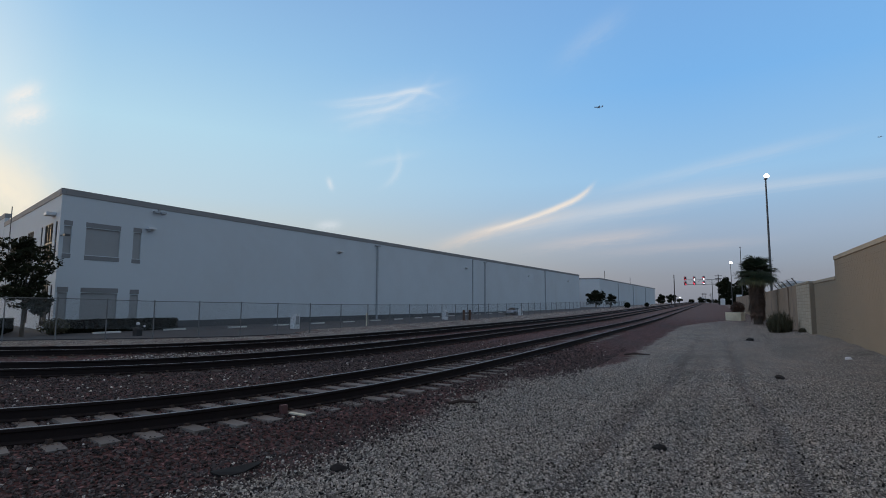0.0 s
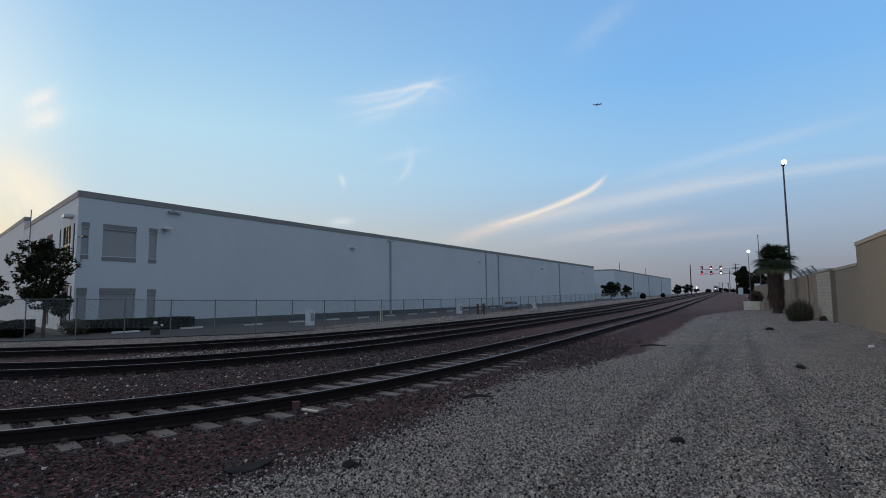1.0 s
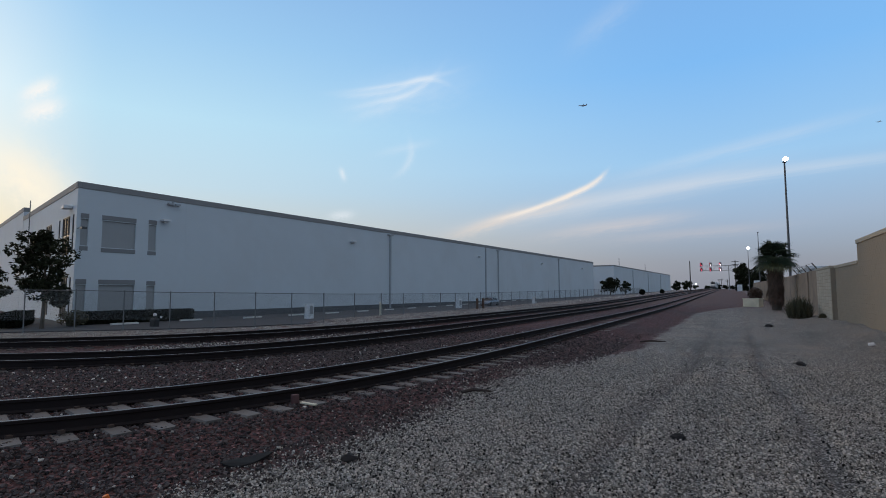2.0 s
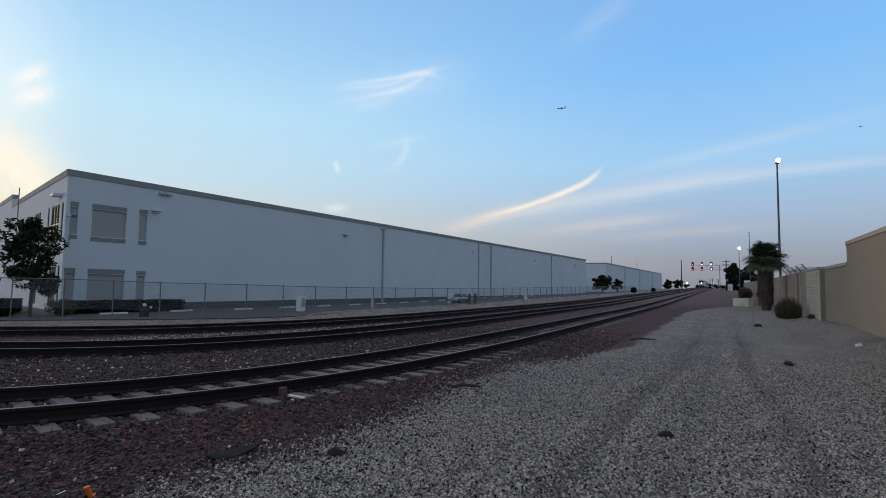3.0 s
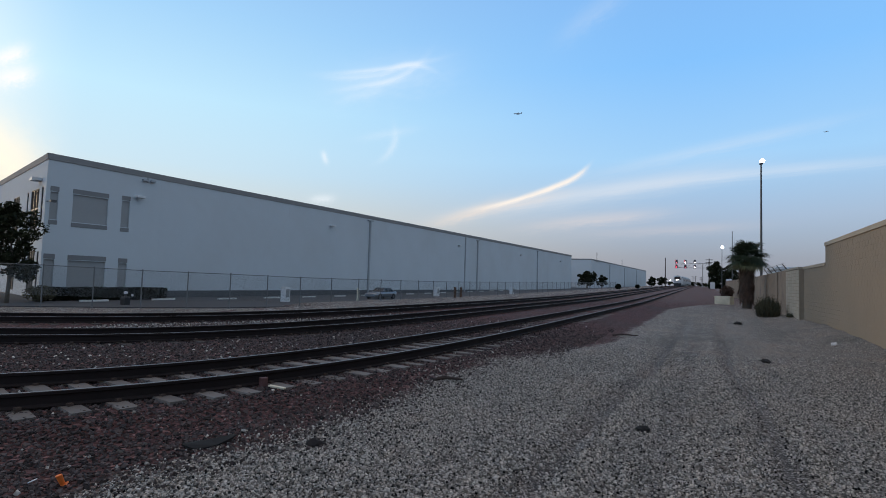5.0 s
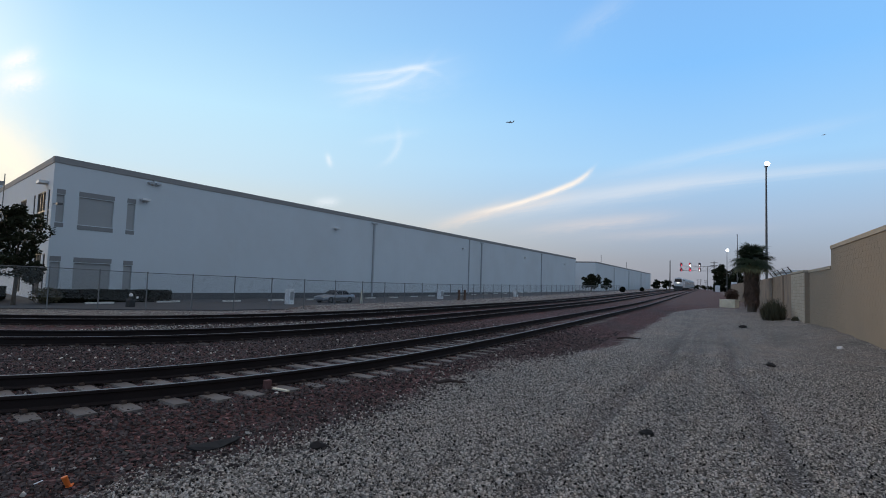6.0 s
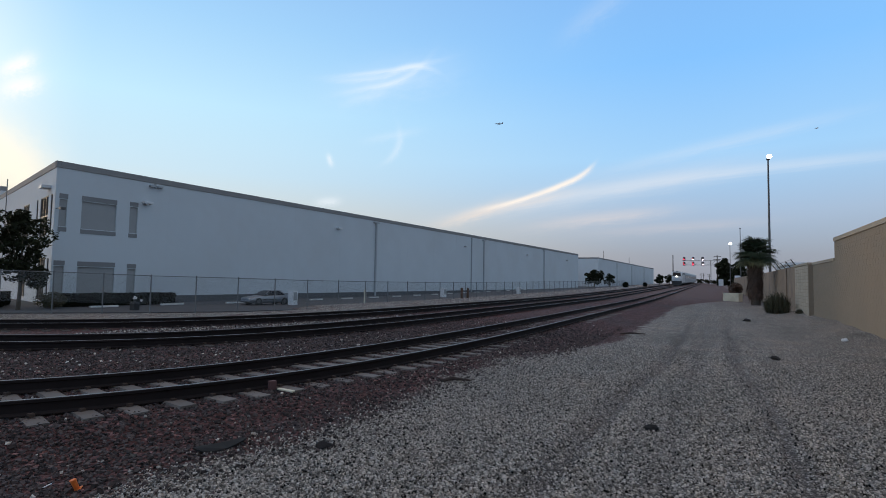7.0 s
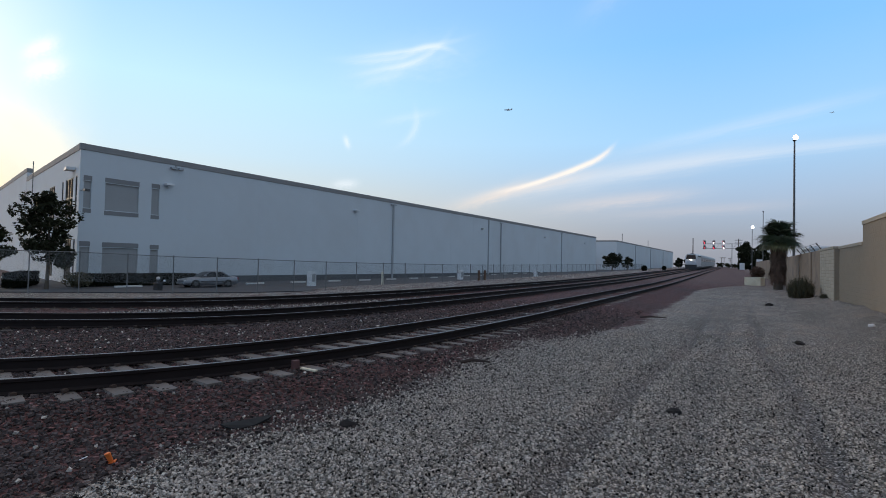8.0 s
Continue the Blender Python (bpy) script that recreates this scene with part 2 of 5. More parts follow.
M_GROUND = ground_material()
M_WIRE = wire_material()
M_ASPHALT = material("asphalt", (0.055, 0.056, 0.060), 0.9, vary=0.25, scale=0.4, fine=40, bump=0.2)
M_PAINTLINE = material("road_paint", (0.55, 0.55, 0.53), 0.8, vary=0.25, scale=2)
M_CONCRETE = material("concrete_tie", (0.155, 0.138, 0.126), 0.9, vary=0.3, scale=2.5, fine=50, bump=0.3, dirt=(0.12, 0.095, 0.08), dirt_amount=0.45, rand=0.35, dirt_scale=2)
M_TIEDARK = material("dark_wooden_tie", (0.055, 0.045, 0.040), 0.95, vary=0.35, scale=3, bump=0.3, rand=0.3)
M_RAIL = material("rusty_rail", (0.020, 0.0145, 0.014), 0.95, spec=0.2, metal=0.0, vary=0.35, scale=2, fine=30, bump=0.2)
M_RAILHEAD = material("worn_rail_head", (0.21, 0.205, 0.21), 0.55, metal=1.0, vary=0.12, scale=1, fine=12, bump=0.0)
M_CLIP = material("rail_clip", (0.08, 0.055, 0.045), 0.7, metal=0.4)
M_STUCCO = material("white_painted_concrete", (0.535, 0.575, 0.61), 0.85, vary=0.06, scale=0.25, fine=14, bump=0.12, dirt=(0.45, 0.45, 0.45), dirt_amount=0.3, dirt_scale=0.12)
M_TRIM = material("grey_parapet_paint", (0.24, 0.235, 0.235), 0.8, vary=0.12, scale=0.5)
M_PANEL = material("grey_window_panel", (0.30, 0.305, 0.31), 0.6, vary=0.08, scale=0.8)
M_PANELDARK = material("dark_grey_band", (0.20, 0.20, 0.205), 0.7, vary=0.1, scale=0.8)
M_DADO = material("dark_grey_dado", (0.085, 0.088, 0.095), 0.85, vary=0.15, scale=0.5)
M_PIPE = material("painted_downspout", (0.34, 0.36, 0.38), 0.6, vary=0.1)
M_LAMPBODY = material("wall_lamp_housing", (0.62, 0.63, 0.64), 0.5, vary=0.08)
M_METALDARK = material("dark_metal", (0.10, 0.10, 0.105), 0.5, metal=0.6, vary=0.2)
M_GALV = material("galvanised_steel", (0.16, 0.165, 0.17), 0.5, metal=0.5, vary=0.2)
M_BLOCK = material("tan_block", (0.285, 0.222, 0.162), 0.92, vary=0.12, scale=0.7, fine=70, bump=0.25, dirt=(0.21, 0.175, 0.135), dirt_amount=0.5, rand=0.05, dirt_scale=0.35)
M_BLOCKLIGHT = material("pale_block", (0.47, 0.395, 0.305), 0.92, vary=0.12, scale=0.8, fine=70, bump=0.25, dirt=(0.28, 0.25, 0.22), dirt_amount=0.5, rand=0.14)
M_MORTAR = material("mortar", (0.265, 0.21, 0.156), 0.95, vary=0.15)
M_CAP = material("wall_cap", (0.38, 0.32, 0.25), 0.9, vary=0.15, scale=0.9, bump=0.2)
M_PLASTER = material("stained_tan_plaster", (0.30, 0.215, 0.155), 0.92, vary=0.2, scale=0.5, bump=0.2, dirt=(0.13, 0.10, 0.08), dirt_amount=0.7)
M_LEAF = material("dark_leaf", (0.021, 0.024, 0.013), 0.55, vary=0.3, scale=1.5, island=0.9, bump=0, spec=0.04)
M_LEAFDRY = material("dry_shrub_leaf", (0.090, 0.084, 0.055), 0.8, vary=0.3, scale=1.5, island=0.8, bump=0, spec=0.04)
M_HEDGE = material("hedge_leaf", (0.017, 0.019, 0.013), 0.8, vary=0.3, scale=1.5, island=0.5, bump=0, spec=0.0)
M_PALM = material("palm_frond", (0.034, 0.050, 0.025), 0.6, vary=0.3, scale=2, island=0.7, bump=0)
M_PALMOLD = material("yellowing_palm_frond", (0.085, 0.080, 0.032), 0.7, vary=0.3, scale=2, island=0.7, bump=0)
M_PALMDEAD = material("dead_palm_frond", (0.088, 0.052, 0.036), 0.9, vary=0.35, scale=3, island=0.6, bump=0)
M_BARK = material("bark", (0.10, 0.08, 0.062), 0.95, vary=0.35, scale=4, fine=30, bump=0.5, dist=0.03)
M_BLOCKYELLOW = material("pale_yellow_concrete", (0.72, 0.65, 0.50), 0.85, vary=0.18, scale=2, bump=0.2, dirt=(0.30, 0.26, 0.19), dirt_amount=0.6)
M_RED = material("faded_red_paint", (0.12, 0.058, 0.056), 0.8, vary=0.3, scale=8)
M_ORANGE = material("orange_plastic", (0.75, 0.17, 0.03), 0.55, vary=0.15, scale=10)
M_RUBBER = material("black_rubber", (0.022, 0.021, 0.021), 0.95, spec=0.2, vary=0.3, scale=6)
M_STONEDARK = material("dark_stone", (0.020, 0.017, 0.017), 0.9, vary=0.4, scale=8, bump=0.4)
M_GRAVELSTONE = material("gravel_stone", (0.320, 0.290, 0.260), 0.9, vary=0.35, scale=25, island=2.1, bump=0.0, spec=0.25)
M_BALLASTSTONE = material("ballast_stone", (0.070, 0.055, 0.053), 0.9, vary=0.3, scale=18, island=1.5, bump=0.0, spec=0.25)
M_WHITE = material("white_paper", (0.75, 0.76, 0.78), 0.8, vary=0.1)
M_WOODDARK = material("weathered_stick", (0.05, 0.035, 0.03), 0.9, vary=0.3)
M_POLEWOOD = material("utility_pole_wood", (0.06, 0.05, 0.045), 0.9, vary=0.3)
M_CABINET = material("pale_grey_cabinet", (0.70, 0.71, 0.72), 0.6, vary=0.1)
M_SIGNAL = material("signal_black", (0.02, 0.02, 0.022), 0.7, vary=0.1)
M_SILVER = material("stainless_coach", (0.25, 0.26, 0.27), 0.5, metal=0.3, vary=0.12, scale=1)
M_LOCOWHITE = material("locomotive_white", (0.46, 0.46, 0.47), 0.4, vary=0.1, scale=1)
M_LOCODARK = material("locomotive_underframe", (0.03, 0.03, 0.032), 0.8, vary=0.3)
M_GLASSDARK = material("dark_glass", (0.012, 0.014, 0.018), 0.22, vary=0.1, spec=0.2, bump=0)
M_CARPAINT = material("silver_car_paint", (0.24, 0.26, 0.29), 0.3, metal=0.6, vary=0.04, bump=0)
M_TYRE = material("tyre_rubber", (0.02, 0.02, 0.021), 0.85)
M_RIM = material("alloy_rim", (0.12, 0.125, 0.13), 0.45, metal=0.7)
M_CARLIGHT = material("car_lens", (0.60, 0.60, 0.58), 0.15, vary=0.05)
M_TAIL = material("red_lens", (0.30, 0.02, 0.02), 0.2, vary=0.05)
M_PLANE = material("aircraft_skin", (0.22, 0.24, 0.28), 0.4, vary=0.1)
# side-wall glass: the warm reflected sunset is put into its colour
M_WARM = material("sunset_reflection_glass", (0.55, 0.40, 0.25), 0.05, metal=0.9, vary=0.05, bump=0)
M_LAMPGLOW = glow("lamp_glow", (0.92, 0.96, 1.0), 14.0)
M_HEADLIGHT = glow("headlight_glow", (1.0, 0.90, 0.75), 16.0)
M_REDGLOW = glow("signal_red_glow", (1.0, 0.05, 0.10), 6.0)
M_WHITEGLOW = glow("signal_white_glow", (1.0, 0.85, 0.95), 8.0)

# ---- mesh helpers ----


def finish(name, bm, mats, parent=None, label="", smooth=False):
    mesh = bpy.data.meshes.new(name)
    bmesh.ops.recalc_face_normals(bm, faces=bm.faces[:])
    bm.to_mesh(mesh)
    bm.free()
    for m in mats if isinstance(mats, (list, tuple)) else [mats]:
        mesh.materials.append(m)
    if smooth:
        for p in mesh.polygons:
            p.use_smooth = True
    ob = new(name, mesh)
    if parent is not None:
        ob.parent = parent
    if label:
        tagged(ob, label)
    return ob


def part(name, bm, mats, parent, label="", smooth=False):
    return finish(name, bm, mats, parent, label, smooth)


def empty(name, m=None):
    ob = new(name)
    ob.empty_display_size = 0.2
    if m is not None:
        ob.matrix_basis = m
    return ob


def box(bm, x0, x1, y0, y1, z0, z1, bevel=0.0, mi=0):
    v = [bm.verts.new(p) for p in ((x0, y0, z0), (x1, y0, z0), (x1, y1, z0), (x0, y1, z0), (x0, y0, z1), (x1, y0, z1), (x1, y1, z1), (x0, y1, z1))]
    fs = [bm.faces.new([v[i] for i in q]) for q in ((3, 2, 1, 0), (4, 5, 6, 7), (0, 1, 5, 4), (1, 2, 6, 5), (2, 3, 7, 6), (3, 0, 4, 7))]
    for f in fs:
        f.material_index = mi
    if bevel:
        es = list({e for f in fs for e in f.edges})
        bmesh.ops.bevel(bm, geom=es, offset=bevel, segments=2, affect="EDGES", profile=0.6)
    return fs


def tube(bm, pts, radii, seg=8, caps=True, mi=0):
    """A tapered tube through points."""
    pts = [Vector(p) for p in pts]
    if not isinstance(radii, (list, tuple)):
        radii = [radii] * len(pts)
    rings = []
    for i, p in enumerate(pts):
        d = (pts[min(i + 1, len(pts) - 1)] - pts[max(i - 1, 0)]).normalized()
        a = d.cross(Vector((0, 0, 1)) if abs(d.z) < 0.9 else Vector((1, 0, 0))).normalized()
        b = d.cross(a)
        rings.append([bm.verts.new(p + (a * math.cos(t) + b * math.sin(t)) * radii[i]) for t in (2 * math.pi * j / seg for j in range(seg))])
    for r0, r1 in zip(rings, rings[1:]):
        for j in range(seg):
            bm.faces.new((r0[j], r0[(j + 1) % seg], r1[(j + 1) % seg], r1[j])).material_index = mi
    if caps:
        bm.faces.new(rings[0][::-1]).material_index = mi
        bm.faces.new(rings[-1]).material_index = mi


def loft(bm, sections, caps=True, mi=0):
    """Skin through closed sections of equal point counts."""
    rings = [[bm.verts.new(p) for p in s] for s in sections]
    n = len(rings[0])
    for r0, r1 in zip(rings, rings[1:]):
        for j in range(n):
            bm.faces.new((r0[j], r0[(j + 1) % n], r1[(j + 1) % n], r1[j])).material_index = mi
    if caps:
        bm.faces.new(rings[0][::-1]).material_index = mi
        bm.faces.new(rings[-1]).material_index = mi


def ball(bm, c, r, squash=(1, 1, 1), sub=2):
    g = bmesh.ops.create_icosphere(bm, subdivisions=sub, radius=r)
    for v in g["verts"]:
        v.co = Vector((v.co.x * squash[0], v.co.y * squash[1], v.co.z * squash[2])) + Vector(c)
    return g["verts"]


def wall_with_holes(bm, length, z0, z1, holes, depth, mi=0):
    """A wall face in the plane y = 0, seen from -y, with openings (x0, x1, z0, z1) and their reveals."""
    xs = sorted({0.0, length, *[h[0] for h in holes], *[h[1] for h in holes]})
    zs = sorted({z0, z1, *[h[2] for h in holes], *[h[3] for h in holes]})
    for xa, xb in zip(xs, xs[1:]):
        for za, zb in zip(zs, zs[1:]):
            cx, cz = (xa + xb) / 2, (za + zb) / 2
            if any(h[0] < cx < h[1] and h[2] < cz < h[3] for h in holes):
                continue
            bm.faces.new([bm.verts.new(p) for p in ((xa, 0, za), (xb, 0, za), (xb, 0, zb), (xa, 0, zb))]).material_index = mi
    for xa, xb, za, zb in holes:
        for p, q in (((xa, za), (xb, za)), ((xb, za), (xb, zb)), ((xb, zb), (xa, zb)), ((xa, zb), (xa, za))):
            bm.faces.new([bm.verts.new(c) for c in ((p[0], 0, p[1]), (q[0], 0, q[1]), (q[0], depth, q[1]), (p[0], depth, p[1]))]).material_index = mi
    bmesh.ops.remove_doubles(bm, verts=bm.verts[:], dist=1e-4)


# ---- the tracks' lines ----
# x of the rail nearer the camera by y: straight far off, swinging away to the west close by
TRACKS = {"near": (-5.2, 6.0, 3.2, 1.0), "middle": (-9.7, 22.0, 3.5, 4.0), "far": (-13.4, 31.0, 4.6, 5.6)}
GAUGE = 1.505
GRAVEL_Z = -0.35


def grade(y):
    """The line and the land beside it climb gently away from the yard."""
    t = min(y, 330.0) - 45.0
    return 0.0 if t <= 0 else 0.0085 * (t * t / 40 if t < 20 else t - 10)


def rail_x(track, y):
    x0, a, l, _ = TRACKS[track]
    return x0 - a * math.exp(-max(y, 0.5) / l)


def rail_slope(track, y):
    x0, a, l, _ = TRACKS[track]
    return a / l * math.exp(-max(y, 0.5) / l)


def line_points(track, offset, step=0.5, reach=900.0):
    """Points and left-hand normals along a track, from near to far, offset to the left of the nearer rail."""
    pts, y = [], TRACKS[track][3]
    s0 = rail_slope(track, y)
    d = Vector((s0, 1.0)).normalized()
    start = Vector((rail_x(track, y), y))
    for e in (24.0, 12.0, 6.0, 3.0):
        pts.append((start - d * e, Vector((-d.y, d.x))))
    while y < reach:
        s = rail_slope(track, y)
        t = Vector((s, 1.0)).normalized()
        pts.append((Vector((rail_x(track, y), y)), Vector((-t.y, t.x))))
        y += step * t.y if y < 30 else (2.0 if y < 100 else 10.0)
    return [(p + n * offset, n) for p, n in pts]


def smooth(a, b, x):
    t = min(1.0, max(0.0, (x - a) / (b - a)))
    return t * t * (3 - 2 * t)


def edge_x(y):
    """Where the dark ballast ends and the pale gravel begins."""
    ys = (0, 3, 5, 7, 9, 12, 14, 18, 48, 56, 64, 80, 3000)
    xs = (-5.0, -4.5, -4.2, -4.15, -4.4, -4.3, -3.6, -2.7, -2.7, -1.5, 0.8, 3.0, 3.2)
    return float(np.interp(y, ys, xs))


RUTS = ((-1.45, -0.9, 0.13), (0.95, 0.55, 0.12), (-0.3, -0.25, 0.2))


def rut(x, y):
    t = min(1.0, max(0.0, (y - 4) / 12))
    return max(math.exp(-((x - (a + (b - a) * t + 0.05 * math.sin(y * 0.7 + a))) / w) ** 2) * (1.0 if i < 2 else 0.4) for i, (a, b, w) in enumerate(RUTS)) * (1.0 - 0.75 * smooth(12, 40, y))


def ground_z(x, y):
    yy = max(y, 1.0)
    s = rail_slope("near", yy)
    d = (x - rail_x("near", yy)) / math.hypot(1, s)          # right of the near rail
    sf = rail_slope("far", max(y, 5.6))
    df = (rail_x("far", max(y, 5.6)) - x) / math.hypot(1, sf)  # left of the far track's nearer rail
    right = GRAVEL_Z + 0.02 * noise.noise(Vector((x * 0.6, y * 0.6, 0)))
    if y < 60:
        right -= 0.075 * rut(x, y) - 0.03 * (rut(x - 0.36, y) + rut(x + 0.36, y))
        right += 0.35 * smooth(3.2, 5.2, x) * smooth(16, 26, y) * (1 - smooth(38, 50, y)) * (0.75 + 0.5 * noise.noise(Vector((x, y * 0.35, 3))))
    bed = -0.215 + 0.015 * noise.noise(Vector((x * 1.3, y * 1.3, 1)))
    z = bed + (right - bed) * smooth(0.55, 1.5, d)
    left = -0.50
    z = z + (left - z) * smooth(2.4, 4.0, df)
    road = smooth(-25.9, -27.2, x) if y > 30 else smooth(9.5, 11.5, df)
    return z + (-0.86 - z) * road + grade(y)


def build_ground():
    def axis(a, b, fine, lo, hi, grow):
        v = list(np.arange(a, b, fine))
        s = fine
        while v[-1] < hi:
            s *= grow
            v.append(v[-1] + s)
        s = fine
        while v[0] > lo:
            s *= grow
            v.insert(0, v[0] - s)
        return v
    xs = axis(-18.0, 6.0, 0.14, -3000, 3000, 1.2)
    ys = axis(1.0, 24.0, 0.25, -900, 4200, 1.09)
    verts, cols = [], []
    for y in ys:
        for x in xs:
            verts.append((x, y, ground_z(x, y)))
            b = 1.0 - smooth(-0.8, 0.8, x - edge_x(y))
            yy = max(y, 5.6)
            df = (rail_x("far", yy) - x) / math.hypot(1, rail_slope("far", yy))
            b *= 1.0 - 0.62 * smooth(2.6, 3.8, df)
            if 4 < y < 60 and rail_x("far", yy) + 0.5 < x < rail_x("middle", yy) - GAUGE - 0.5:
                b *= 0.72
            dirt = smooth(-50, -60, x) + smooth(6, 8, x) + 0.7 * smooth(44, 80, y) * (1 if x > -20 else 0)
            cols.append((b, rut(x, y) if -3 < x < 3 and 0 < y < 60 else 0.0, min(1, dirt)))
    nx = len(xs)
    faces = [(j * nx + i, j * nx + i + 1, (j + 1) * nx + i + 1, (j + 1) * nx + i) for j in range(len(ys) - 1) for i in range(nx - 1)]
    mesh = bpy.data.meshes.new("ground")
    mesh.from_pydata(verts, [], faces)
    at = mesh.color_attributes.new("bed", "FLOAT_COLOR", "POINT")
    at.data.foreach_set("color", np.array([(*c, 1.0) for c in cols], dtype=np.float32).ravel())
    mesh.materials.append(M_GROUND)
    mesh.polygons.foreach_set("use_smooth", [True] * len(mesh.polygons))
    tagged(new("ground", mesh), "pale crushed gravel yard with dark reddish ballast under the tracks", "ground", kind="structure")


build_ground()


def fence_line(t):
    """Plan of the fence by distance from its bend: straight beside the road, then swinging west."""
    pts = [(-42.0, 9.0), (-36.5, 14.4), (-30.6, 20.7), (-27.9, 24.5), (-26.1, 29.0), (-25.4, 35.0), (-25.0, 45.0), (-25.0, 175.0)]
    for (xa, ya), (xb, yb) in zip(pts, pts[1:]):
        l = math.hypot(xb - xa, yb - ya)
        if t <= l:
            return xa + (xb - xa) * t / l, ya + (yb - ya) * t / l
        t -= l
    return pts[-1]


def build_road():
    bm = bmesh.new()
    edge = [(-46.0, 6.0), (-37.5, 14.2), (-31.3, 20.6), (-28.5, 24.4), (-26.9, 29.0), (-26.2, 36.0), (-25.8, 45.0), (-25.8, 55.0), (-26.0, 65.0), (-26.0, 180.0), (-25.0, 330.0), (-24.0, 420.0)]
    a = [bm.verts.new((x, y, -0.80 + grade(y))) for x, y in edge]
    b = [bm.verts.new((x - (17 if y < 200 else 6), y + (6 if y < 30 else 0), -0.80 + grade(y))) for x, y in edge]
    lo = [bm.verts.new((x, y, -1.0 + grade(y))) for x, y in edge]
    for i in range(len(edge) - 1):
        bm.faces.new((a[i], a[i + 1], b[i + 1], b[i]))
        bm.faces.new((lo[i], lo[i + 1], a[i + 1], a[i]))
    tagged(finish("road", bm, M_ASPHALT), "dark asphalt service road behind the fence", "road", kind="structure")
    for i in range(20):
        y = 22.0 + i * 5.2
        bm = bmesh.new()
        box(bm, -0.95, 0.95, -0.09, 0.09, 0, 0.13, 0.02)
        ob = finish("wheel_stop", bm, M_PAINTLINE)
        x = -36.6 if y > 30 else -37.6
        ob.matrix_basis = pose(x, y, -0.80 + grade(y), 0, 0, 90)
        tagged(ob, "pale concrete wheel stop on the asphalt", "wheel stop", "wheel stops along the lot")


build_road()


def kerb(xa, ya, xb, yb):
    bm = bmesh.new()
    l = math.hypot(xb - xa, yb - ya)
    box(bm, 0, l, -0.09, 0.09, -0.1, 0.15, 0.025)
    ob = finish("kerb", bm, M_PAINTLINE)
    ob.matrix_basis = pose(xa, ya, -0.80, 0, 0, math.degrees(math.atan2(yb - ya, xb - xa)))
    tagged(ob, "pale concrete kerb beside the planting strip", "kerb", kind="structure")


kerb(-57.6, 22.4, -46.3, 19.8)


# ---- rails and ties ----
PROFILE = [(-0.075, -0.185), (0.075, -0.185), (0.075, -0.172), (0.014, -0.150), (0.010, -0.055), (0.036, -0.040), (0.037, -0.008), (0.028, 0.0), (-0.028, 0.0), (-0.037, -0.008), (-0.036, -0.040), (-0.010, -0.055), (-0.014, -0.150), (-0.075, -0.172)]


